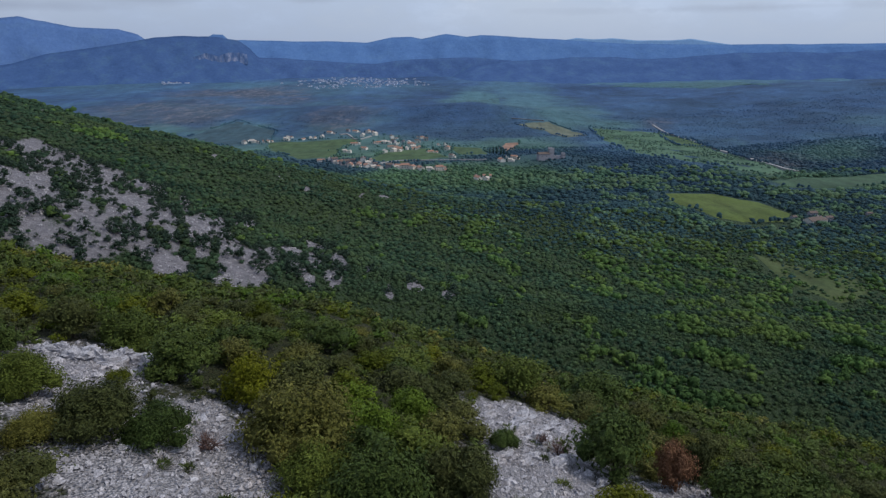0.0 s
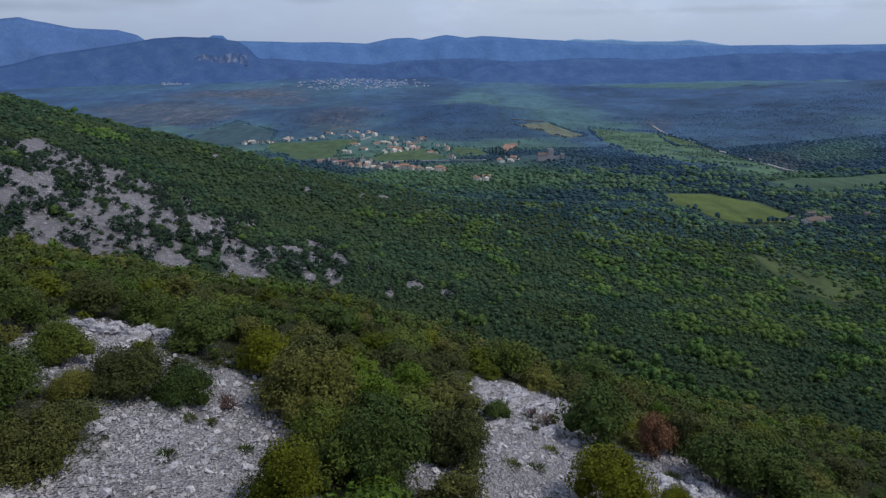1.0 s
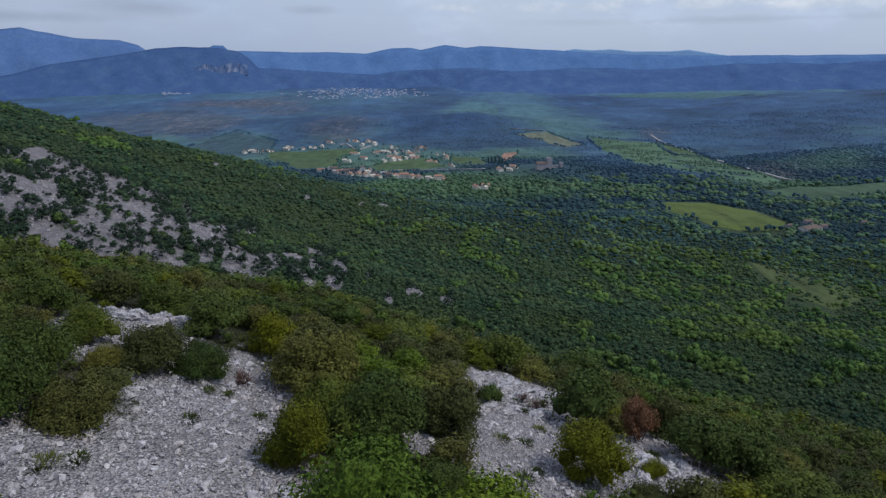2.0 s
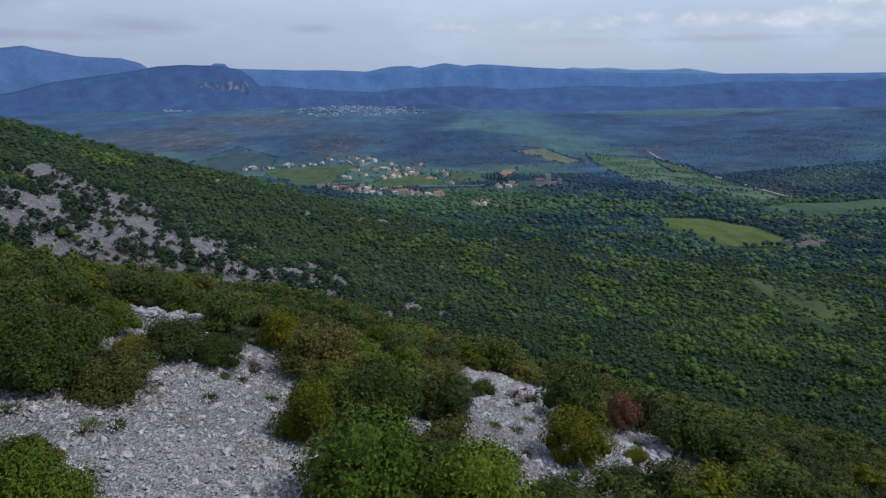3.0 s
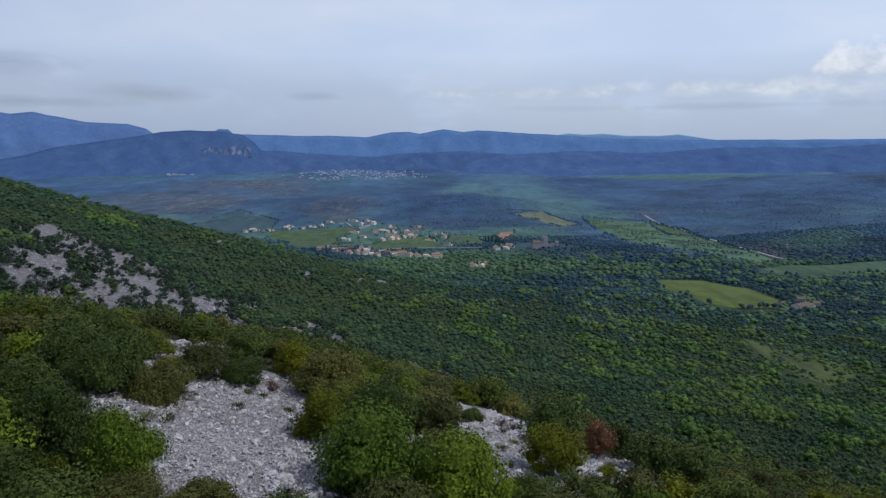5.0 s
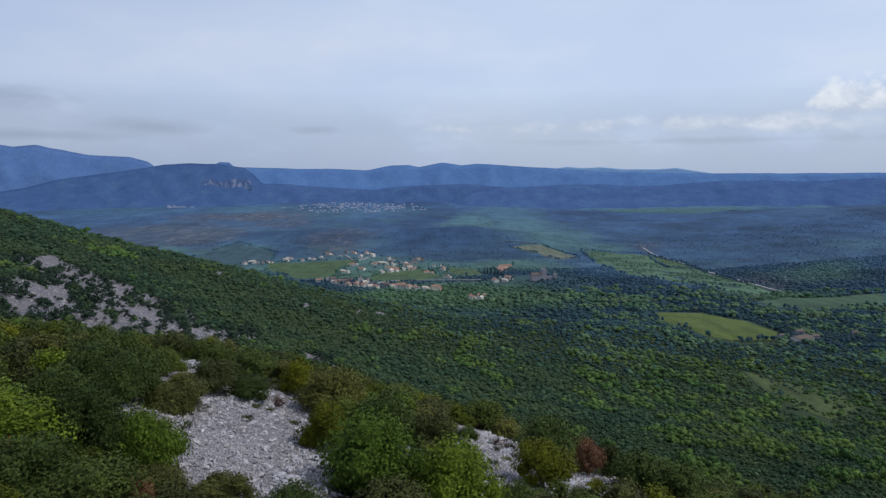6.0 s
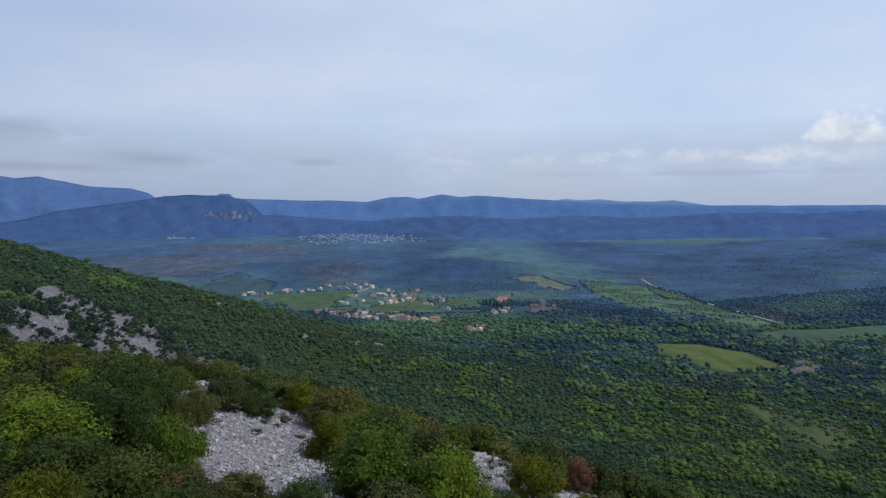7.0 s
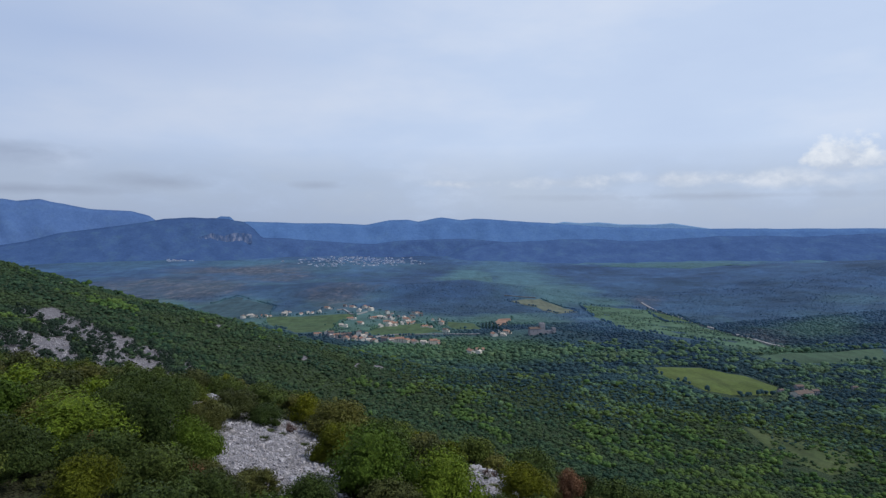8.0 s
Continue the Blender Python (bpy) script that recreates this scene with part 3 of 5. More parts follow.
def patches(rows, x, y, seed):
    out = np.zeros(np.shape(x))
    rag = 0.55 * (lattice(x, y, 70, seed) - 0.5) + 0.45 * (lattice(x, y * 0.5, 160, seed + 1) - 0.5)
    for cx, cy, rx, ry, amount in rows:
        a = math.atan2(cx, cy)
        u = (x - cx) * math.cos(a) - (y - cy) * math.sin(a)
        v = (x - cx) * math.sin(a) + (y - cy) * math.cos(a)
        out = np.maximum(out, amount * np.clip(1.25 - np.sqrt((u / (rx * 1.15)) ** 2 + (v / (ry * 1.15)) ** 2) + rag, 0, 0.7) / 0.7)
    return out


def land_map(x, y):
    """Spring green, stony heath, dark woods and distance for the painted haze, each 0 to 1."""
    x, y = np.asarray(x, float), np.asarray(y, float)
    r = np.hypot(x, y)
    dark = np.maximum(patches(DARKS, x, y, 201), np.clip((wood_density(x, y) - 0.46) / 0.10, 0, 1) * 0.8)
    # Woods tone rises with distance so the plain meets the ranges' colour.
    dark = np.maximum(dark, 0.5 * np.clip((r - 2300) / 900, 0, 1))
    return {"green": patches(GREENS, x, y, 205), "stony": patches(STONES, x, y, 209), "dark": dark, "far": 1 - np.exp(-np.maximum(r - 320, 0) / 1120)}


def wood_density(x, y):
    """How thickly trees stand on the valley floor and the plain beyond; woods above about 0.52."""
    dens = 0.5 * lattice(x, y, 150, 17) + 0.3 * lattice(x, y, 55, 18) + 0.2 * lattice(x, y, 20, 19)
    village = np.exp(-(((x + 190) / 330) ** 4) - ((y - 1180) / 380) ** 4)
    hill = bump(x, y, 60, 1990, 480, 260, 0.35)
    return dens - 0.03 * village + hill + 0.24 * np.clip((x - 110) / 170, 0, 1) - 0.08 * np.clip((-x - 300) / 300, 0, 1)


# ---- ground: one sheet, finest where the camera passes, out to the horizon ----


def build_ground():
    fwd = np.linspace(-48, 48, 400)
    back = np.linspace(48, 312, 62)[1:-1]
    ang = np.radians(np.concatenate([fwd, back]))      # an even number of spokes
    rad = np.concatenate([np.geomspace(1.5, 4880, 290)])
    cx0, cy0 = 0.0, -10.0
    A, R = np.meshgrid(ang, rad)
    x, y = cx0 + R * np.sin(A), cy0 + R * np.cos(A)
    z = ground_z(x, y)
    n, m = R.shape
    verts = np.stack([x, y, z], -1).reshape(-1, 3)
    verts = np.vstack([verts, [[cx0, cy0, float(terrain(cx0, cy0))]]])
    i, j = np.meshgrid(np.arange(n - 1), np.arange(m), indexing="ij")
    a, b = i * m + j, i * m + (j + 1) % m
    quads = np.stack([a, b, b + m, a + m], -1).reshape(-1, 4)
    j = np.arange(0, m, 2)
    quads = np.vstack([quads, np.stack([np.full_like(j, n * m), (j + 2) % m, (j + 1) % m, j], -1)])
    me = mesh_from("ground", verts, quads, [M_ground], True)
    fx, fy = verts[:, 0], verts[:, 1]
    sc = np.where(np.hypot(fx, fy) < 70, np.clip(0.5 + np.maximum(bare_near(fx, fy) * 0.9, bare_near(fx, fy) * 0.11), 0, 1), np.clip(0.45 + bare_slope(fx, fy) * 0.9, 0, 1))
    sc = np.where((fy > 600) | (fy < -2), 0, sc)
    vl = np.clip((valley(fx, fy) + 6 - slope(fx, fy)) / 12, 0, 1) * np.clip((fy - 480) / 200, 0, 1)
    # far in this map tints the sheet with painted haze
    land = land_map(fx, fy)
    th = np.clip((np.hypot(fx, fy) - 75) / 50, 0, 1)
    for name, val in [("scree", sc), ("valley", vl), ("beyond_spur", th)] + list(land.items()):
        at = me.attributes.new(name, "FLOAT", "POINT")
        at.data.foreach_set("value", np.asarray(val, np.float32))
    return tagged(new("ground", me), "limestone hillside falling to a wooded valley plain", "ground", kind="structure")


build_ground()

# ---- far ranges ----


def ridge(name, profile, r_top, r_foot, z_foot, mat, label, rough, seed):
    """A mountain range: crest heights by bearing (radians, rise over distance), with gullied slopes down to its foot."""
    az = np.array([p[0] for p in profile])
    el = np.array([p[1] for p in profile])
    a = np.linspace(az[0], az[-1], 260)
    crest = np.interp(a, az, el) * r_top
    crest = crest + rough * (lattice(a * r_top, a * 0, 60, seed) - 0.5) + rough * 1.5 * (lattice(a * r_top, a * 0, 170, seed + 1) - 0.5)
    rows = 14
    verts = []
    for kx in range(rows + 1):
        s = kx / rows
        r = r_top + (r_foot - r_top) * s
        gully = (lattice(a * r_top, np.full_like(a, s * 300), 90, seed + 2) - 0.5) * (r_top - r_foot) * 0.25 * math.sin(s * math.pi)
        z = z_foot + (crest - z_foot) * (1 - s) ** 1.35 + gully * 0.15
        verts.append(np.stack([(r + gully) * np.sin(a), (r + gully) * np.cos(a), np.where(kx == 0, crest, np.minimum(z, crest))], -1))
    back = np.stack([(r_top + 40) * np.sin(a), (r_top + 40) * np.cos(a), np.full_like(a, z_foot)], -1)
    v = np.concatenate([back[None], np.array(verts)])
    n, m = v.shape[:2]
    i, j = np.meshgrid(np.arange(n - 1), np.arange(m - 1), indexing="ij")
    q = np.stack([i * m + j, i * m + j + 1, (i + 1) * m + j + 1, (i + 1) * m + j], -1).reshape(-1, 4)
    me = mesh_from(name, v.reshape(-1, 3), q, [mat], True)
    return tagged(new(name, me), label, "mountain", kind="structure")


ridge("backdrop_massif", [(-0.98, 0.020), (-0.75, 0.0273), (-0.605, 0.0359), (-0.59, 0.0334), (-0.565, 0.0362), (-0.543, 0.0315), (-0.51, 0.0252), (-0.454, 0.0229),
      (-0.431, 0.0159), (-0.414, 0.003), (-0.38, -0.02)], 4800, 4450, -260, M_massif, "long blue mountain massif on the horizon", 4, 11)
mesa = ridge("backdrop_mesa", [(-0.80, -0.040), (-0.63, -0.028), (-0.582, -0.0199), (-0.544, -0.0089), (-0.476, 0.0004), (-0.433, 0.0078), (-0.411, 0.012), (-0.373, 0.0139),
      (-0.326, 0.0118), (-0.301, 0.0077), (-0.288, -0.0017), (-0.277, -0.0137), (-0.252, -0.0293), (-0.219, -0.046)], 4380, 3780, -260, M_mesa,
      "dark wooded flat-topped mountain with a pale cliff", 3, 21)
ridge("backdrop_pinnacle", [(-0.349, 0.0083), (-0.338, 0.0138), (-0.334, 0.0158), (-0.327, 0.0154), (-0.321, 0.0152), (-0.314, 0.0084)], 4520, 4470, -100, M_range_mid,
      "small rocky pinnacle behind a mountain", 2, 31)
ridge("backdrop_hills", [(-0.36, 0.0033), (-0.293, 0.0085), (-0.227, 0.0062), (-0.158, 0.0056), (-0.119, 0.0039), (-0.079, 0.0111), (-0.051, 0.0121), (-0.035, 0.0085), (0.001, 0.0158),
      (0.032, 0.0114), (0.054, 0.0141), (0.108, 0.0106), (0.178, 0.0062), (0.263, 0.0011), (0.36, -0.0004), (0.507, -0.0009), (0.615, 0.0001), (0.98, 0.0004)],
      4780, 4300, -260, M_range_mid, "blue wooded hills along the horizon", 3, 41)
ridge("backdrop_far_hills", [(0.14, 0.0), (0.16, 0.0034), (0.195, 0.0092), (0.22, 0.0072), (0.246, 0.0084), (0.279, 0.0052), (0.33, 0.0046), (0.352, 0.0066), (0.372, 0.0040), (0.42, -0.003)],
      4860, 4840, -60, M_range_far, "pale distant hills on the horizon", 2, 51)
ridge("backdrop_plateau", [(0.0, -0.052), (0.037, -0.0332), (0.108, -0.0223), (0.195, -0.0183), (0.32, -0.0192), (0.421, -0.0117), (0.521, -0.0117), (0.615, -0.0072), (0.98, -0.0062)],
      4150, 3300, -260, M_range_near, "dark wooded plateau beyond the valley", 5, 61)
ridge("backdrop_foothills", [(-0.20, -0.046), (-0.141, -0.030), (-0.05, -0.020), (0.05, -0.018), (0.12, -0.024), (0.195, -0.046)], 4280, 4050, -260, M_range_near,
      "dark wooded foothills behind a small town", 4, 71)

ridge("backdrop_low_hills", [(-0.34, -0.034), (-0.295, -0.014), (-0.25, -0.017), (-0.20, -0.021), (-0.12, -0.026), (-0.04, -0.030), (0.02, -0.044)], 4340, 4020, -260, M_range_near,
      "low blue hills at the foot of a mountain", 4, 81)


def build_cliff():
    """The limestone cliff in the flank of the flat-topped mountain."""
    a = np.linspace(-0.366, -0.290, 60)
    top = -0.003 + np.interp(a - 0.004, [-0.372, -0.35, -0.335, -0.32, -0.305, -0.29, -0.286], [-0.006, 0.001, -0.004, 0.001, 0.001, -0.003, -0.012])
    deep = np.interp(a - 0.004, [-0.372, -0.355, -0.338, -0.32, -0.30, -0.286], [0.004, 0.034, 0.032, 0.022, 0.018, 0.006]) * (0.7 + 0.6 * lattice(a * 4200, a * 0, 12, 5))
    rows = []
    for s in np.linspace(0, 1, 8):
        r = 4205 - 34 * s + 10 * (lattice(a * 4200, np.full_like(a, s * 30), 9, 8) - 0.5)
        rows.append(np.stack([r * np.sin(a), r * np.cos(a), (top - 0.007 - deep * s) * 4200], -1))
    rows.append(rows[-1] * 1.012)
    rows.insert(0, rows[0] * 1.012)
    v = np.array(rows)
    n, m = v.shape[:2]
    i, j = np.meshgrid(np.arange(n - 1), np.arange(m - 1), indexing="ij")
    q = np.stack([i * m + j, i * m + j + 1, (i + 1) * m + j + 1, (i + 1) * m + j], -1).reshape(-1, 4)
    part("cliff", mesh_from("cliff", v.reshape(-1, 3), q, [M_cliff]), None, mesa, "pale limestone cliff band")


build_cliff()

# ---- fields, road and lanes of the valley ----
FIELDS = {}


def drape(name, poly, mat, label, lift=0.9, category="field"):
    """A field: its outline in plan, laid over the ground."""
    pts = []
    for (ax, ay), (bx, by) in zip(poly, poly[1:] + poly[:1]):
        n = max(2, int(math.hypot(bx - ax, by - ay) / 14))
        pts += [(ax + (bx - ax) * q / n, ay + (by - ay) * q / n) for q in range(n)]
    p = np.array(pts)
    p = p + 3.0 * (np.stack([lattice(p[:, 0], p[:, 1], 18, 3), lattice(p[:, 0], p[:, 1], 18, 4)], -1) - 0.5)
    c = p.mean(0)
    rings = [c + (p - c) * s for s in (1.0, 0.86, 0.7, 0.5, 0.28, 0.06)]
    v = np.concatenate(rings)
    z = terrain(v[:, 0], v[:, 1]) + lift
    z[:len(p)] -= lift + 0.5
    n, m = len(rings), len(p)
    i, j = np.meshgrid(np.arange(n - 1), np.arange(m), indexing="ij")
    q = np.stack([i * m + j, i * m + (j + 1) % m, (i + 1) * m + (j + 1) % m, (i + 1) * m + j], -1).reshape(-1, 4)
    q = np.vstack([q, [[(n - 1) * m, (n - 1) * m + m // 3, (n - 1) * m + 2 * m // 3, (n - 1) * m + m - 1]]])
    FIELDS[name + str(len(FIELDS))] = poly
    return tagged(new(name, mesh_from(name, np.column_stack([v, z]), q, [mat], True)), label, category, kind="structure")


drape("meadow", [(-390, 1380), (-308, 1410), (-208, 1454), (-179, 1376), (-201, 1245), (-168, 985), (-225, 960), (-330, 1180)], M_meadow, "bright green spring meadow beside the village")
drape("pasture", [(-620, 1400), (-596, 1850), (-422, 1610), (-394, 1448), (-440, 1300)], M_pasture, "green pasture with hedges, blued for haze")
drape("meadow", [(-123, 940), (-91, 1178), (-29, 1240), (8, 985), (-69, 905)], M_meadow, "green meadow among the houses")
drape("meadow", [(-1, 1277), (70, 1240), (72, 1030), (26, 1030)], M_meadow, "green meadow beside a clay field")
drape("clay_field", [(103, 1224), (129, 1353), (161, 1369), (132, 1175), (110, 1134)], M_clay, "bare red clay field")
drape("dry_field", [(182, 1730), (286, 1762), (340, 1510), (279, 1467), (249, 1617)], M_tan, "pale dry field among hedges")
drape("coppice_meadow", [(375, 1672), (476, 1611), (532, 1565), (525, 1270), (464, 952), (471, 845), (423, 801), (385, 866), (335, 1030), (352, 1420)], M_coppice, "long band of light green coppice")
drape("meadow", [(505, 1503), (550, 1429), (524, 1259), (474, 1287)], M_meadow, "bright green clearing beside the road", 1.8)
drape("hay_meadow", [(233, 684), (296, 689), (328, 649), (330, 579), (303, 542), (261, 531), (242, 545), (238, 596), (233, 631)], M_olive_field, "large yellow-green hay meadow at a farm")
drape("rough_meadow", [(227, 447), (248, 415), (277, 398), (269, 363), (232, 344), (219, 364), (213, 386)], M_rough, "rough olive-green clearing in the woods", 0.4)
drape("meadow", [(393, 762), (473, 797), (602, 824), (539, 735), (447, 726), (400, 727)], M_dull_meadow, "green meadow at the foot of a hill")
drape("pasture", [(807, 3300), (1025, 3500), (1500, 3200), (1207, 2400), (1111, 3000)], M_far_green, "far light green pasture, blued for haze", 3)
drape("pasture", [(31, 2521), (226, 2700), (191, 2150), (92, 2150)], M_far_green, "far pale pasture, blued for haze", 3)


def ribbon(name, pts, width, mat, label):
    p = []
    for (ax, ay), (bx, by) in zip(pts, pts[1:]):
        n = max(2, int(math.hypot(bx - ax, by - ay) / 12))
        p += [(ax + (bx - ax) * q / n, ay + (by - ay) * q / n) for q in range(n)]
    p = np.array(p + [pts[-1]], float)
    for _ in range(6):
        p[1:-1] = (p[:-2] + 2 * p[1:-1] + p[2:]) / 4
    d = np.gradient(p, axis=0)
    side = np.stack([d[:, 1], -d[:, 0]], -1) / np.linalg.norm(d, axis=1)[:, None] * width / 2
    rows = [p + side, p - side]
    v = np.concatenate(rows)
    z = terrain(v[:, 0], v[:, 1]) + 2.1
    m = len(p)
    j = np.arange(m - 1)
    top = np.stack([j, j + 1, j + 1 + m, j + m], -1)
    v3 = np.column_stack([v, z])
    low = v3 - [0, 0, 3.0]
    allv = np.vstack([v3, low])
    k0 = 2 * m
    s1 = np.stack([j, j + k0, j + 1 + k0, j + 1], -1)
    s2 = np.stack([j + m, j + 1 + m, j + 1 + m + k0, j + m + k0], -1)
    return tagged(new(name, mesh_from(name, allv, np.vstack([top, s1, s2]), [mat])), label, "road", kind="structure")


ROAD = [(552, 1700), (537, 1582), (529, 1280), (469, 961), (462, 849), (474, 840)]
ribbon("road", ROAD, 4.6, M_road, "pale country road through the valley")
ribbon("lane", [(186, 1790), (230, 1772), (271, 1763)], 2.2, M_lane, "pale lane along a hillside")
ribbon("lane", [(-109, 868), (-73, 940), (3, 936), (61, 923)], 4, M_road, "pale lane past the meadows")
ribbon("lane", [(-251, 1523), (-240, 1555), (-194, 1396), (-171, 1470)], 4, M_road, "pale lane among houses")


def in_fields(x, y, margin=3.0):
    out = np.zeros(np.shape(x), bool)
    for poly in FIELDS.values():
        out |= (inside(poly, x, y) > -margin) | (inside(poly, x * (1 + 13 / np.maximum(y, 100)), y + 13) > 0)
    for ax, ay in HOUSES_A + HOUSES_B:
        out |= np.hypot(x - ax, (y - ay) * 0.6 + 4) < 9
    for (ax, ay), (bx, by) in zip(ROAD, ROAD[1:]):
        t = np.clip(((x - ax) * (bx - ax) + (y - ay) * (by - ay)) / ((bx - ax) ** 2 + (by - ay) ** 2), 0, 1)
        out |= np.hypot(x - ax - t * (bx - ax), y - ay - t * (by - ay)) < 7
    return out


# ---- houses ----
R = random.Random(5)


def window(parent, x, y, z, w, h, facing):
    bm = bmesh.new()
    if facing == "y":
        box(bm, x - w / 2, x + w / 2, y - 0.06, y + 0.06, z, z + h)
    else:
        box(bm, x - 0.06, x + 0.06, y - w / 2, y + w / 2, z, z + h)
    return part("window", bm, M_glass, parent)


def house_model(name, w, d, h, wall, tile, wing, label, category="house"):
    e = thing(name, (0, 0, 0), label, category, "houses of the valley")
    bm = bmesh.new()
    box(bm, -w / 2, w / 2, -d / 2, d / 2, -3, h)
    g = [bm.verts.new(p) for p in ((-w / 2, -d / 2, h), (-w / 2, d / 2, h), (-w / 2, 0, h + d * 0.22), (w / 2, -d / 2, h), (w / 2, d / 2, h), (w / 2, 0, h + d * 0.22))]
    bm.faces.new(g[:3]), bm.faces.new(g[3:])
    part("wall", bm, wall, e)
    bm = bmesh.new()
    for s in (-1, 1):
        pts = [(-w / 2 - 0.4, s * (d / 2 + 0.5), h - 0.15), (w / 2 + 0.4, s * (d / 2 + 0.5), h - 0.15), (w / 2 + 0.4, 0, h + d * 0.235), (-w / 2 - 0.4, 0, h + d * 0.235)]
        lo = [bm.verts.new(p) for p in pts]
        hi = [bm.verts.new((p[0], p[1], p[2] + 0.25)) for p in pts]
        bm.faces.new(lo), bm.faces.new(hi)
        for q in range(4):
            bm.faces.new([lo[q], lo[(q + 1) % 4], hi[(q + 1) % 4], hi[q]])
    roof = part("roof", bm, tile, e)
    bm = bmesh.new()
    box(bm, w * 0.22, w * 0.22 + 0.8, -0.4, 0.4, h + d * 0.12, h + d * 0.24 + 1.1)
    part("chimney", bm, wall, roof)
    for q in range(3):
        window(e, -w * 0.3 + q * w * 0.3, -d / 2, 1.0, 1.1, 1.5, "y")
    if h > 4:
        for q in range(3):
            window(e, -w * 0.3 + q * w * 0.3, -d / 2, 3.7, 1.0, 1.3, "y")
    if wing:
        bm = bmesh.new()
        box(bm, w / 2, w / 2 + wing, -d * 0.35, d * 0.35, -3, h * 0.7)
        part("wing", bm, wall, e)
        bm = bmesh.new()
        v = [bm.verts.new(p) for p in ((w / 2, -d * 0.35 - 0.4, h * 0.7), (w / 2 + wing + 0.4, -d * 0.35 - 0.4, h * 0.7), (w / 2 + wing + 0.4, d * 0.35 + 0.4, h * 0.7), (w / 2, d * 0.35 + 0.4, h * 0.7),
                                       (w / 2, 0, h * 0.7 + d * 0.16), (w / 2 + wing + 0.4, 0, h * 0.7 + d * 0.16))]
        for f in ((0, 1, 5, 4), (3, 4, 5, 2), (1, 2, 5), (0, 4, 3), (0, 3, 2, 1)):
            bm.faces.new([v[q] for q in f])
        part("wing_roof", bm, tile, e)
    return e


MODELS = [house_model("house", 13, 9, 5.6, M_wall, M_tile, 5, "cream rendered house with a terracotta roof among gardens"),
          house_model("house", 15, 9, 3.4, M_wall_white, M_tile, 0, "low white villa with a terracotta roof"),
          house_model("house", 11, 8, 6.0, M_oldstone, M_tile_old, 0, "old stone village house with a weathered tile roof"),
          house_model("house", 18, 10, 3.6, M_wall, M_tile_old, 6, "long cream farmhouse with weathered tiles"),
          house_model("house", 10, 8, 5.8, M_wall_white, M_tile_old, 4, "pale rendered house with a weathered tile roof"),
          house_model("house", 12, 9, 5.4, M_wall_white, M_tile_pale, 4, "white rendered house with a pale tile roof")]
HOUSES_A = [(-427, 1348), (-417, 1373), (-401, 1360), (-385, 1367), (-353, 1414), (-352, 1464), (-318, 1425), (-298, 1451), (-283, 1465), (-280, 1552), (-241, 1590), (-221, 1579),
            (-192, 1484), (-188, 1561), (-164, 1491), (-189, 1317), (-151, 1181), (-139, 1342), (-120, 1333), (-120, 1440), (-101, 1320), (-89, 1354), (-75, 1317), (-106, 1235),
            (-102, 1077), (-91, 1115), (-87, 1198), (-72, 1203), (-58, 1205)]
HOUSES_B = [(-53, 1444), (-42, 1398), (-13, 1285), (4, 1146), (-26, 1096), (10, 982), (-184, 934), (-163, 926), (-145, 890), (-132, 872), (-121, 880), (-133, 915), (-120, 920),
            (-108, 866), (-98, 880), (-88, 845), (-63, 858), (-54, 846), (-44, 842), (-33, 840), (-21, 832), (-8, 836), (-178, 1118), (81, 905), (100, 912), (40, 760), (52, 775),
            (-150, 905), (-112, 895), (-75, 850), (-63, 1225), (-80, 1235), (-110, 1355), (-95, 1215)]
for q, (hx, hy) in enumerate(HOUSES_A + HOUSES_B):
    src = MODELS[R.choice((0, 1, 1, 2, 4, 5, 5))]
    m = Matrix.Translation((hx, hy, float(terrain(hx, hy)) + 0.6)) @ Matrix.Rotation(R.uniform(-0.6, 0.6) + R.choice((0, 1.57)), 4, "Z") @ Matrix.Scale(R.uniform(0.62, 0.95), 4)
    copy_thing(src, m)
    if q % 2 or hy < 950:
        hx, hy = hx + R.choice((-1, 1)) * R.uniform(9, 13), hy + R.uniform(-14, 16)
        m = Matrix.Translation((hx, hy, float(terrain(hx, hy)) + 0.4)) @ Matrix.Rotation(R.uniform(-0.6, 0.6) + R.choice((0, 1.57)), 4, "Z") @ Matrix.Scale(R.uniform(0.4, 0.62), 4)
        copy_thing(MODELS[R.choice((0, 1, 4, 5))], m)
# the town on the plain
TOWN = house_model("town_house", 12, 9, 7, M_wall_town, M_tile_town, 0, "pale town house with a tile roof, blued for haze")
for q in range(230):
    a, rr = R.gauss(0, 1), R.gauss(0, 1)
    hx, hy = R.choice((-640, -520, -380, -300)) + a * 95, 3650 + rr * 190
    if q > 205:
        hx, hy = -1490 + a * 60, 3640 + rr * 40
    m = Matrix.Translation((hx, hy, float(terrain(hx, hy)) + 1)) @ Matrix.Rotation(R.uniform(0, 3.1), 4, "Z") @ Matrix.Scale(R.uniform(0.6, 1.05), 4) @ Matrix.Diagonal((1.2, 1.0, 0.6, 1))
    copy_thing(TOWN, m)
TOWN.matrix_basis = Matrix.Translation((-450, 3800, float(terrain(-450, 3800)) + 1))
for src in MODELS:
    src.matrix_world = Matrix.Translation((0, 0, 0))
for src, (hx, hy) in zip(MODELS, ((-70, 1290), (-85, 1180), (-140, 895), (330, 548), (-60, 1360), (-128, 1338))):
    src.matrix_basis = Matrix.Translation((hx, hy, float(terrain(hx, hy)) + 0.6)) @ Matrix.Rotation(R.uniform(-0.4, 0.4), 4, "Z") @ Matrix.Scale(0.9, 4)
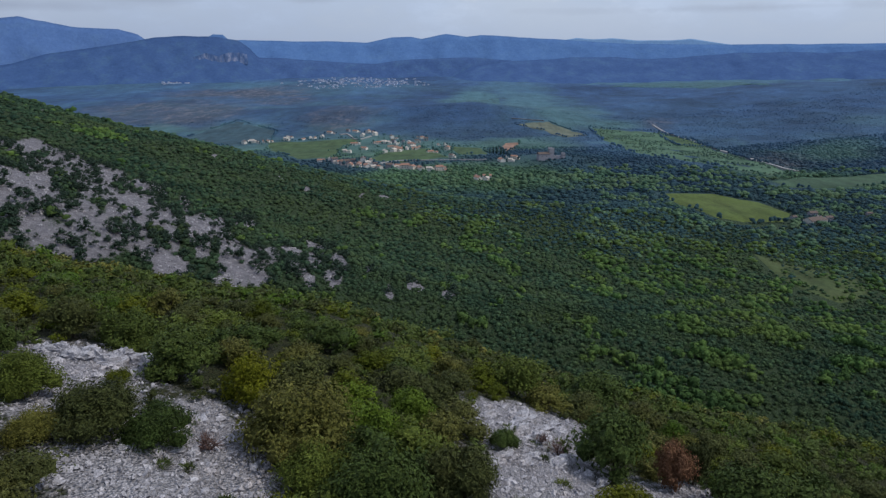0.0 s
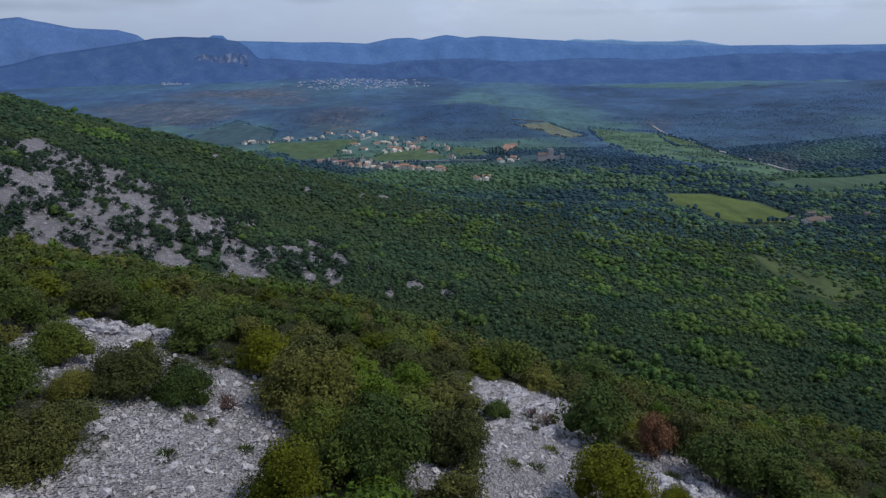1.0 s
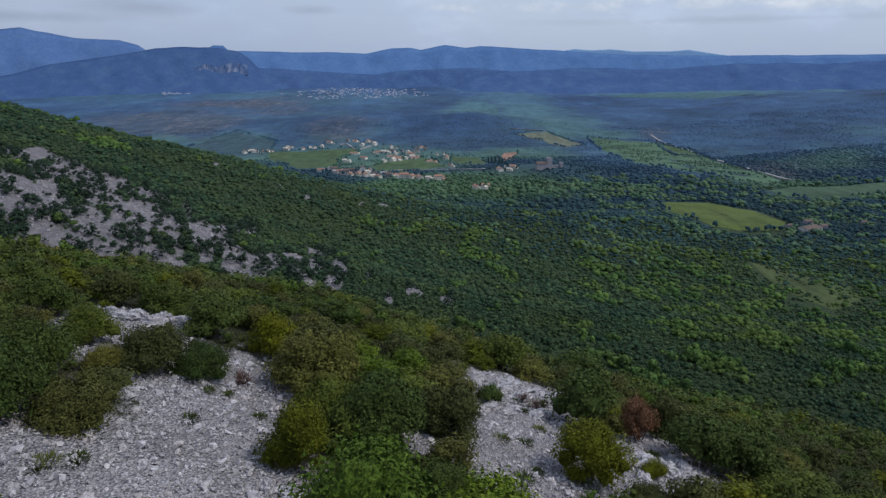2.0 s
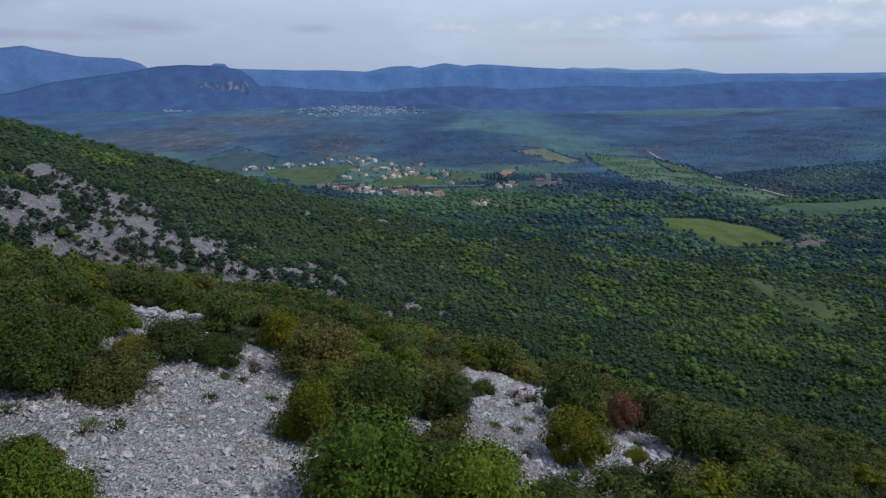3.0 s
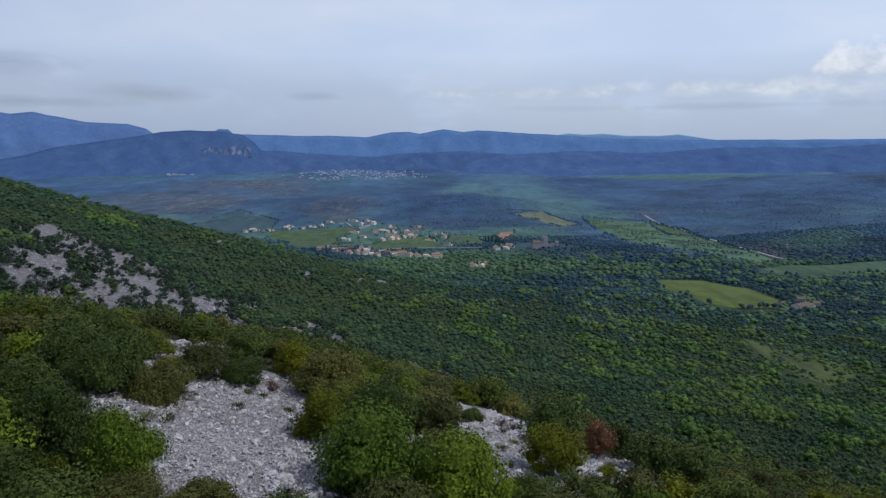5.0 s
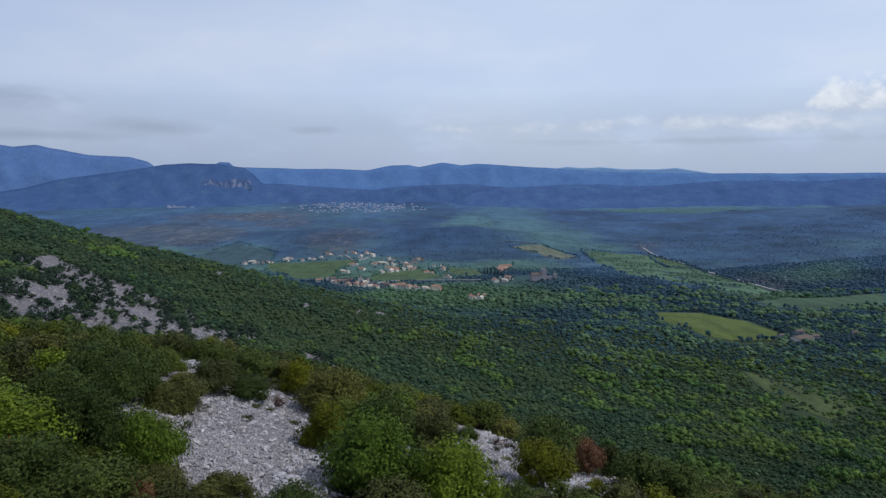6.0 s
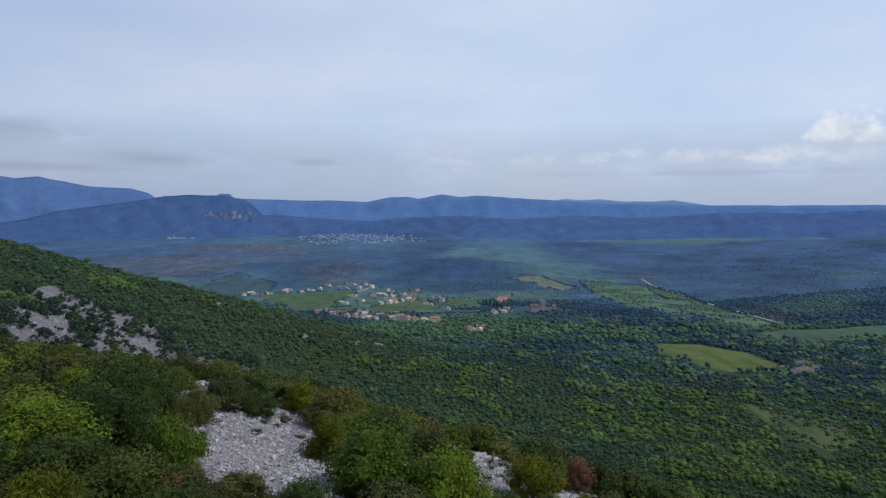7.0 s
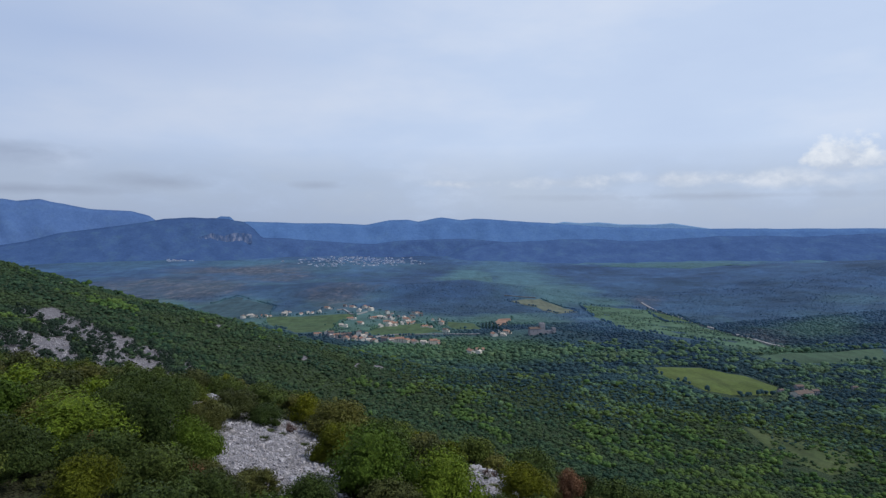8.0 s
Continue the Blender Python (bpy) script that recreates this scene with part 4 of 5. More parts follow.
# farm beside the hay meadow
for q, (hx, hy, s, tn) in enumerate(((316, 556, 0.5, 0.3), (342, 572, 0.72, 0.05), (350, 560, 0.66, 0.1), (405, 587, 0.5, 0.0))):
    f = copy_thing(MODELS[2], Matrix.Translation((hx, hy, float(terrain(hx, hy)) + 0.5)) @ Matrix.Rotation(tn, 4, "Z") @ Matrix.Scale(s, 4))
    tagged(f, "weathered farm building with a tiled roof beside a meadow", "farmhouse", "farm buildings")


def castle():
    x0, y0 = 148, 898
    e = thing("castle", (x0, y0, float(terrain(x0, y0))), "ruined stone castle with a square keep on a wooded knoll", "castle", "", 0.25, 0.78)
    for nm, b in (("keep", (-1, 8, -4, 5, -4, 20)), ("hall", (-22, -1, -5, 6, -4, 11)), ("curtain_wall", (8, 26, -4, -2, -4, 7)), ("turret", (23, 29, -6, 0, -4, 11))):
        bm = bmesh.new()
        box(bm, *b)
        if nm in ("keep", "turret"):
            for qx in np.arange(b[0], b[1] - 0.9, 2.0):
                for yy in (b[2], b[3] - 0.7):
                    box(bm, qx, qx + 1.1, yy, yy + 0.7, b[5], b[5] + 1.2)
        ob = part(nm, bm, M_oldstone, e)
        for qx in (0.3, 0.7):
            window(ob, b[0] + (b[1] - b[0]) * qx, b[2], b[5] * 0.55, 0.9, 1.8, "y")
    bm = bmesh.new()
    v = [bm.verts.new(p) for p in ((-22.5, -5.6, 11), (-0.5, -5.6, 11), (-0.5, 6.6, 11), (-22.5, 6.6, 11), (-22.5, 0.5, 14), (-0.5, 0.5, 14))]
    for f in ((0, 1, 5, 4), (2, 3, 4, 5), (1, 2, 5), (3, 0, 4), (0, 3, 2, 1)):
        bm.faces.new([v[q] for q in f])
    part("roof", bm, M_tile_old, e)


castle()

# ---- woods: joined crowns ----
rng = np.random.RandomState(7)


def scatter(x0, x1, y0, y1, step, jitter=0.48):
    gx, gy = np.meshgrid(np.arange(x0, x1, step), np.arange(y0, y1, step * 0.87))
    gx = gx + (np.arange(gx.shape[0]) % 2)[:, None] * step / 2
    x, y = gx.ravel(), gy.ravel()
    return x + rng.uniform(-jitter, jitter, x.shape) * step, y + rng.uniform(-jitter, jitter, x.shape) * step


def crowns(name, x, y, width, height, lobes, mats_by, label, base=0.0, flat=0.75, shape=LOBE, rise=0.62, mapped=False):
    """Crowns of joined lumpy lobes on the ground, split by material."""
    made = []
    for mat, sel, suffix in mats_by:
        cx, cy, w, h = x[sel], y[sel], width[sel], height[sel]
        n = len(cx)
        if not n:
            continue
        cz = terrain(cx, cy) + base
        V, F = shape
        a = rng.uniform(0, 6.283, (n, lobes))
        rr = rng.uniform(0.15, 0.62, (n, lobes)) * (np.arange(lobes) > 0)
        ox, oy = rr * np.cos(a) * w[:, None] / 2, rr * np.sin(a) * w[:, None] / 2
        size = rng.uniform(0.42, 0.66, (n, lobes)) * (1 + 0.25 * (np.arange(lobes) == 0))
        oz = h[:, None] * (rise - 0.45 * rr + rng.uniform(-0.10, 0.10, (n, lobes)))
        jit = rng.uniform(0.68, 1.28, (n, lobes, len(V)))
        p = V[None, None] * jit[..., None]
        p = p * np.stack([w[:, None] / 2 * size, w[:, None] / 2 * size, np.maximum(h[:, None] * 0.5 * size * 1.1, w[:, None] * flat / 2 * size)], -1)[:, :, None, :]
        p = p + np.stack([cx[:, None] + ox, cy[:, None] + oy, cz[:, None] + oz], -1)[:, :, None, :]
        f = F[None] + (np.arange(n * lobes) * len(V))[:, None, None]
        me = mesh_from(name, p.reshape(-1, 3), f.reshape(-1, 3), [mat], True)
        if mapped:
            # far carries the painted haze onto the crowns
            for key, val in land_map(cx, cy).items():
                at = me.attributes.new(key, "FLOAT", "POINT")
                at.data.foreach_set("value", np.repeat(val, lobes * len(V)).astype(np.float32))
        made.append(tagged(new(name, me), suffix or label, "shrubs", kind="stuff"))
    return made


def wedge(x, y, margin=0.10):
    return (np.abs(x + 2) < (0.72 + margin) * (y + 14) + 4) & (y > -6)


LIGHT = [(-33, 396, 12, 7), (-17, 415, 7, 10), (-4, 438, 12, 15), (26, 438, 14, 8), (43, 448, 12, 6), (22, 411, 9, 13), (15, 375, 8, 14), (29, 375, 10, 10), (48, 393, 8, 17), (31, 344, 5, 9),
         (37, 322, 4, 7), (70, 487, 8, 21), (107, 430, 12, 15), (103, 379, 11, 12), (84, 331, 5, 20), (85, 310, 6, 14), (152, 743, 81, 39), (82, 735, 33, 32), (0, 760, 20, 47), (-52, 393, 9, 6), (-224, 404, 19, 15)]


def light_mask(x, y):
    """Where spring-green oaks stand among the evergreens."""
    n = 0.55 * lattice(x, y, 17, 91) + 0.45 * lattice(x, y, 6.5, 92) + rng.uniform(-0.06, 0.06, x.shape)
    east = np.clip((x - 0.20 * y) / 40, 0, 1)
    drift = np.zeros_like(x)
    for cx, cy, rx, ry in LIGHT:
        drift = np.maximum(drift, np.clip((1.4 - np.hypot((x - cx) / (rx * 1.1), (y - cy) / (ry * 1.2 + 2))) / 0.6, 0, 1))
    return n + 0.05 * east - 0.17 * (1 - east) * (1 - drift) + 0.17 * drift > 0.635


# the flank across the gully and the wooded apron below it
bands = ((152, 190, 1.72, 2.1, 1), (190, 260, 1.95, 2.4, 1), (260, 345, 2.4, 2.9, 1), (345, 480, 2.8, 3.4, 1), (480, 640, 3.5, 4.6, 1), (640, 860, 4.7, 6.2, 1))
for y0, y1, step, w0, lobes in bands:
    x, y = scatter(-0.85 * y1, 0.85 * y1, y0, y1, step, 0.85)
    keep = wedge(x, y) & (~in_fields(x, y) | ((y < 450) & (rng.uniform(0, 1, x.shape) < 0.5) & (lattice(x, y, 16, 66) > 0.34)))
    sl = bare_slope(x, y)
    keep &= sl < 0.0
    keep &= spur(x, y) < np.maximum(slope(x, y), valley(x, y)) + 2
    x, y = x[keep], y[keep]
    w = w0 * (0.78 + 0.95 * rng.uniform(0, 1, x.shape) ** 3)
    lm = light_mask(x, y)
    w = np.where(lm, w * (1.5 if y0 < 260 else 1.2), w)
    h = w * rng.uniform(0.5, 0.85, x.shape) * np.where(lm, 1.25, 1.0) * (1.0 if y0 < 260 else 0.75 if y0 < 340 else 0.62)
    flank = rng.uniform(0, 1, x.shape) < np.clip((540 - y - 0.6 * np.minimum(x, 0)) / 160 + 0.8 * (lattice(x, y, 40, 97) - 0.5), 0, 1)
    crowns("hillside_scrub", x, y, w, h, lobes, ((M_wood_dark, ~lm & flank, "dense dark evergreen oak scrub on the hillside"), (M_valley_leaves, ~lm & ~flank, "dense evergreen oak woods below the hill"),
           (M_wood_light, lm & flank, "spring-green oaks among the evergreen scrub"), (M_wood_mid_light, lm & ~flank, "spring-green oaks among evergreen woods")), "", -0.6 if y0 < 260 else -0.2, 0.7 if y0 < 260 else 0.36 if y0 < 340 else 0.28, TUFTED if y0 < 250 else DOME, mapped=y1 > 400)
# valley floor and the plain beyond: trees, hedges, copses and woods, in three depths
depths = ((800, 1260, 7.4, 4.6, 9.4, 0.40, 0.62), (1260, 1950, 10.0, 4, 8, 0.22, 0.3))
for y0, y1, step, w0, w1, flat, tall in depths:
    x, y = scatter(-0.85 * y1, 0.85 * y1, y0, y1, step, 0.7)
    land = land_map(x, y)
    keep = wedge(x, y, 0.05) & ~in_fields(x, y, 1) & (wood_density(x, y) + 0.10 * land["dark"] + 0.06 * land["green"] - 0.10 * land["stony"] + rng.uniform(-0.10, 0.10, x.shape) > (0.54 if y0 < 1800 else 0.60))
    keep &= slope(x, y) < valley(x, y) - 1
    x, y = x[keep], y[keep]
    w = w0 + (w1 - w0) * rng.uniform(0, 1, x.shape) ** 1.6
    light = land_map(x, y)["green"] > 0.5
    crowns("valley_trees", x, y, w, w * rng.uniform(0.6, 0.95, x.shape) * tall, 1,
           ((M_valley_leaves, ~light, "dark green trees and hedges on the valley floor"), (M_valley_leaves, light, "light green trees on the valley floor")), "", 0.0, flat, DOME, 0.3 if y0 < 1200 else 0.05, True)

# garden trees between the houses
x = np.array([p[0] for p in HOUSES_A + HOUSES_B] * 4, float) + rng.normal(0, 15, 4 * len(HOUSES_A + HOUSES_B))
y = np.array([p[1] for p in HOUSES_A + HOUSES_B] * 4, float) + rng.normal(6, 22, 4 * len(HOUSES_A + HOUSES_B))
clear = np.min([np.hypot(x - a, y - b) for a, b in HOUSES_A + HOUSES_B], 0) > 8
x, y = x[clear], y[clear]
w = rng.uniform(3.5, 8, x.shape)
crowns("garden_trees", x, y, w, w * rng.uniform(0.7, 1.1, x.shape), 2, ((M_valley_leaves, x > -1e9, "dark garden trees between the village houses"),), "", mapped=True)

# young trees on the coppice
x, y = scatter(350, 550, 700, 1680, 7.5)
stand = np.maximum.reduce([inside(p, x, y) for n, p in FIELDS.items() if n.startswith("coppice")]) > 2
stand &= lattice(x, y, 45, 61) + rng.uniform(-0.25, 0.25, x.shape) > 0.56
x, y = x[stand], y[stand]
w = rng.uniform(3.5, 7.5, x.shape)
crowns("coppice_trees", x, y, w, w * 0.4, 1, ((M_coppice_tree, x > -1e9, "young light green trees on a long coppice band"),), "")

# hedges round the fields
hx, hy = [], []
for poly in FIELDS.values():
    for (ax, ay), (bx, by) in zip(poly, poly[1:] + poly[:1]):
        if max(ay, by) > 2000 or max(ay, by) < 460:
            continue
        run = math.hypot(bx - ax, by - ay)
        for q in range(int(run / 6)):
            if lattice(ax + q * 3.1, ay, 25, 44) > 0.42:
                hx.append(ax + (bx - ax) * q * 6 / run + R.uniform(-2, 2))
                hy.append(ay + (by - ay) * q * 6 / run + R.uniform(-2, 2))
hx, hy = np.array(hx), np.array(hy)
hw = rng.uniform(4, 8, hx.shape)
crowns("hedge_trees", hx, hy, hw, hw * rng.uniform(0.6, 1.0, hx.shape), 2,
       ((M_valley_leaves, hy < 760, "dark green trees round a hay meadow"), (M_valley_leaves, (hy >= 760) & (hy < 1260), "dark hedges round the valley fields"), (M_valley_leaves, hy >= 1260, "dim hedges round distant fields")), "", mapped=True)


# cypresses beside the clay field, dark trees round the castle
def cypress(x, y, h, seed):
    gg = np.random.RandomState(seed)
    e = thing("cypress", (x, y, float(terrain(x, y))), "tall dark cypress beside a clay field", "tree", "row of cypresses")
    n = 46
    s = np.linspace(0.06, 1, n)
    a = gg.uniform(0, 6.283, n)
    r = h * 0.10 * np.sin(np.clip(s * 1.05, 0, 1) * 2.75 + 0.25)
    V, F = ICO1
    c = np.stack([r * 0.6 * np.cos(a), r * 0.6 * np.sin(a), s * h], -1)
    v = c[:, None] + V[None] * gg.uniform(0.7, 1.3, (n, len(V), 1)) * np.stack([r * 0.8 + 0.1, r * 0.8 + 0.1, np.full(n, h * 0.06)], -1)[:, None]
    f = F[None] + (np.arange(n) * len(V))[:, None, None]
    part("crown", mesh_from("crown", v.reshape(-1, 3), f.reshape(-1, 3), [M_cypress]), None, e)
    bm = bmesh.new()
    bmesh.ops.create_cone(bm, cap_ends=True, segments=7, radius1=0.3, radius2=0.15, depth=h * 0.3, matrix=Matrix.Translation((0, 0, h * 0.13)))
    part("trunk", bm, M_bark, e)


for q, (a, b) in enumerate(((74, 1045), (80, 1050), (85, 1042), (91, 1030), (95, 1024), (100, 1016))):
    cypress(a, b, R.uniform(10, 15), 60 + q)


# ---- loose rock on the far flank's scree ----
bx, by = rng.uniform(-230, 10, 60000), rng.uniform(180, 330, 60000)
ok = bare_slope(bx, by) > 0.05 + 0.5 * rng.uniform(0, 1, bx.shape) ** 2
bx, by = bx[ok][:3800], by[ok][:3800]
bs = 0.14 + 0.45 * rng.uniform(0, 1, bx.shape) ** 3
V = np.array([(a, b, c) for a in (-1, 1) for b in (-1, 1) for c in (-1, 1)], float)
F = np.array([(0, 1, 3), (0, 3, 2), (4, 6, 7), (4, 7, 5), (0, 4, 5), (0, 5, 1), (2, 3, 7), (2, 7, 6), (0, 2, 6), (0, 6, 4), (1, 5, 7), (1, 7, 3)])
p = V[None] * rng.uniform(0.45, 1.1, (len(bx), 8, 3)) * (bs[:, None] * np.array([1.0, 0.9, 0.6]))[:, None, :]
p = p + np.stack([bx, by, terrain(bx, by) + bs * 0.2], -1)[:, None, :]
f = F[None] + (np.arange(len(bx)) * 8)[:, None, None]
tagged(new("scree_rocks", mesh_from("scree_rocks", p.reshape(-1, 3), f.reshape(-1, 3), [M_stone])), "loose grey limestone blocks on a scrubby slope", "rocks", kind="stuff")

# ---- shrubs of the spur ----


def tube(path, radii, sides=6):
    """Vertices and quads of a tapered limb along a path."""
    v, f = [], []
    for q, (p, r) in enumerate(zip(path, radii)):
        d = Vector(path[min(q + 1, len(path) - 1)]) - Vector(path[max(q - 1, 0)])
        t = d.to_track_quat("Z", "Y").to_matrix()
        for s in range(sides):
            v.append(Vector(p) + t @ Vector((r * math.cos(s * 6.2832 / sides), r * math.sin(s * 6.2832 / sides), 0)))
        if q:
            b = (q - 1) * sides
            f += [(b + s, b + (s + 1) % sides, b + sides + (s + 1) % sides, b + sides + s) for s in range(sides)]
    return v, f


def shrub_meshes(seed, leaf_mat, leaves, leaf, lobes, wide, tall):
    """A crown of leafy lobes (about wide across, tall high) and the trunk with its limbs."""
    g = np.random.RandomState(seed)
    centres, sizes = [], []
    for q in range(lobes):
        a, s = g.uniform(0, 6.283), math.sqrt(g.uniform(0.0, 1.0))
        u = g.uniform(0.0, 1.0)
        r = wide / 2 * (0.80 - 0.40 * max(0, u - 0.45)) * s
        centres.append((r * math.cos(a), r * math.sin(a), tall * (0.19 + 0.62 * u * (1.06 - 0.5 * s * s))))
        sizes.append((0.13 + 0.20 * g.uniform(0, 1) ** 1.3) * (wide + tall) / 2)
    centres, sizes = np.array(centres), np.array(sizes)
    V, F = LOBE if leaves < 5000 else LOBE_FINE
    cv, cf, nv = [], [], 0
    for c, s in zip(centres, sizes):
        jit = g.uniform(0.38, 0.64, len(V))
        cv.append(c + V * (s * jit)[:, None])
        cf.append(F + nv)
        nv += len(V)
    core_v, core_f = np.concatenate(cv), np.concatenate(cf)
    # sprays of leaves over the lobes
    pick = g.choice(lobes, leaves, p=sizes ** 2 / (sizes ** 2).sum())
    d = g.normal(size=(leaves, 3))
    d[:, 2] = np.where(d[:, 2] < -0.5 * np.abs(d[:, 0]), -d[:, 2], d[:, 2])
    d /= np.linalg.norm(d, axis=1)[:, None]
    p = centres[pick] + d * (sizes[pick] * (0.64 + 0.46 * g.uniform(0, 1, leaves) + 0.26 * g.uniform(0, 1, leaves) ** 7))[:, None]
    p[:, 2] = np.maximum(p[:, 2], 0.06)
    nrm = d + g.normal(size=d.shape) * 0.42
    nrm /= np.linalg.norm(nrm, axis=1)[:, None]
    t1 = np.cross(nrm, g.normal(size=d.shape))
    t1 /= np.linalg.norm(t1, axis=1)[:, None]
    t2 = np.cross(nrm, t1)
    L = leaf * g.uniform(0.6, 1.5, leaves)[:, None]
    W = L * g.uniform(0.45, 0.8, leaves)[:, None]
    lift = nrm * L * 0.18
    lv = np.stack([p - t1 * L, p - t2 * W + lift, p + t1 * L * 0.8 + t2 * W * 0.7], 1).reshape(-1, 3)
    lf = np.arange(3 * leaves).reshape(-1, 3)
    verts = np.concatenate([lv, core_v])
    faces = np.concatenate([lf, core_f + len(lv)])
    crown = mesh_from("crown", verts, faces, [leaf_mat])
    tv, tf = [], []
    for q in range(7):
        c = centres[g.randint(lobes)]
        k0 = np.array([g.uniform(-0.12, 0.12), g.uniform(-0.12, 0.12), -0.35])
        mid = k0 * 0.4 + c * 0.5 + g.normal(size=3) * 0.08
        r0 = g.uniform(0.04, 0.075) * tall / 2.5
        v, f = tube([tuple(k0), tuple(mid), tuple(c)], [r0, r0 * 0.7, r0 * 0.25], 5)
        tf += [tuple(s + len(tv) for s in ff) for ff in f]
        tv += [tuple(s) for s in v]
    trunk = mesh_from("trunk", np.array(tv), np.array(tf), [M_bark])
    return crown, trunk


KINDS = {
    "oak": ("holm_oak_shrub", "dark grey-green holm oak shrub on limestone scree", M_oak),
    "olive": ("juniper_shrub", "olive-brown juniper shrub on the rocky spur", M_olive),
    "green": ("green_oak_shrub", "fresh green oak shrub in spring leaf on the spur", M_green),
    "yellow": ("box_shrub", "yellow-green box shrub on the rocky spur", M_yellow),
    "red": ("withered_shrub", "withered rust-brown shrub on the spur", M_red),
}
FINE, MIDDLE, PLAIN = {}, {}, {}
for q, (kd, (nm, lab, mt)) in enumerate(KINDS.items()):
    FINE[kd] = [shrub_meshes(100 + q * 10 + s, mt, 11000, 0.057, 28, 2.6, 2.3) for s in range(3)]
    MIDDLE[kd] = [shrub_meshes(150 + q * 10 + s, mt, 4400, 0.076, 23, 2.6, 2.3) for s in range(3)]
    PLAIN[kd] = [shrub_meshes(200 + q * 10 + s, mt, 1800, 0.090, 18, 2.6, 2.2) for s in range(3)]
placed = []


def shrub(kd, x, y, wide, tall, meshes, g):
    nm, lab, _ = KINDS[kd]
    e = new(nm)
    e.empty_display_size = 0.3
    e.matrix_world = Matrix.Translation((x, y, float(ground_z(x, y)) - 0.05)) @ Matrix.Rotation(g.uniform(0, 6.283), 4, "Z") @ Matrix.Diagonal((wide / 2.62, wide / 2.62, tall / 2.25, 1))
    tagged(e, lab, "shrub", "shrubs of the spur")
    crown, trunk = meshes[g.randint(len(meshes))]
    part("trunk", trunk, None, e)
    part("crown", crown, None, e)
    placed.append((x, y, wide))


g = np.random.RandomState(12)
HERO_A = [("oak", -15.4, 20.6, 2.3, 2.0), ("olive", -11.35, 12.5, 2.5, 2.1), ("oak", -14.2, 15.2, 2.8, 2.4), ("olive", -11.9, 18.5, 2.9, 1.9), ("oak", -10.0, 18.9, 2.3, 1.6),
          ("yellow", -4.7, 13.4, 2.4, 2.3), ("olive", -5.5, 20.3, 4.1, 3.0), ("oak", -4.2, 17.7, 2.6, 2.0), ("oak", -2.4, 16.9, 3.8, 3.2), ("yellow", -8.5, 23.6, 2.4, 2.3), ("oak", -11.8, 25.0, 3.2, 2.1)]
HERO_B = [("green", -3.2, 23.6, 2.6, 2.0), ("olive", 0.6, 20.0, 3.2, 3.2), ("green", -1.6, 26.6, 2.6, 2.2), ("oak", 2.9, 27.0, 1.6, 1.2), ("yellow", 7.05, 19.5, 3.3, 2.9),
          ("oak", 8.4, 27.5, 4.2, 3.6), ("red", 11.8, 27.6, 1.9, 3.0), ("olive", 13.5, 29.2, 2.1, 2.7), ("oak", 14.6, 25.4, 3.8, 3.2), ("yellow", 10.8, 21.7, 1.4, 0.9)]
HERO_C = [("oak", 4.7, 39.7, 4.0, 3.0), ("oak", 17.4, 25.6, 4.2, 3.1), ("green", -1.8, 9.2, 4.4, 3.6), ("green", 1.7, 9.4, 3.9, 3.5), ("green", -13.0, 2.6, 4.0, 2.4),
          ("oak", -10.9, 3.9, 2.5, 2.9), ("oak", -8.6, 0.0, 3.0, 2.0), ("oak", -11.2, 1.0, 3.0, 1.7), ("oak", -13.6, 7.3, 2.6, 2.4), ("green", -8.9, 4.5, 2.3, 2.5), ("yellow", -10.1, 5.8, 2.0, 1.5), ("oak", -12.8, -0.8, 2.6, 1.6),
          ("olive", -6.9, 0.6, 2.2, 1.7), ("yellow", -9.8, 2.2, 1.7, 1.4), ("red", -7.6, 0.6, 0.9, 1.8), ("red", -11.6, 1.3, 0.6, 1.8), ("yellow", -14.6, 0.4, 1.9, 1.5), ("olive", -15.2, 5.0, 2.6, 1.9)]
HERO_D = [("olive", -6.2, 3.6, 2.2, 1.6), ("red", -2.3, 4.4, 2.8, 0.9), ("oak", -13.7, 12.1, 3.1, 2.5), ("oak", -15.6, 13.6, 3.0, 2.6), ("olive", -8.1, 3.0, 2.0, 1.3), ("olive", -13.2, 17.4, 1.5, 1.1), ("oak", -16.8, 15.6, 2.6, 2.0), ("olive", -17.2, 18.2, 2.2, 1.7), ("oak", -19.6, 24.3, 2.6, 2.2), ("olive", -18.4, 28.4, 2.8, 2.2), ("oak", -15.8, 28.4, 3.0, 2.2), ("oak", 4.6, 8.5, 2.6, 2.0), ("oak", 4.8, 13.0, 2.6, 1.8),
          ("oak", 0.3, 13.2, 2.6, 1.8), ("yellow", -13.3, 22.8, 1.0, 0.8), ("oak", 11.2, 42.5, 4.6, 3.0), ("olive", -6.8, 25.2, 3.0, 2.3), ("olive", 9.2, 18.0, 2.0, 1.3)]
for row in HERO_A + HERO_B + HERO_C + HERO_D:
    shrub(*row, (FINE if row[2] < 22 else MIDDLE)[row[0]], g)
# the rest of the spur's cover
x, y = scatter(-75, 60, -8, 62, 2.25)
order = np.argsort(np.hypot(x, y + 10))
joined = []
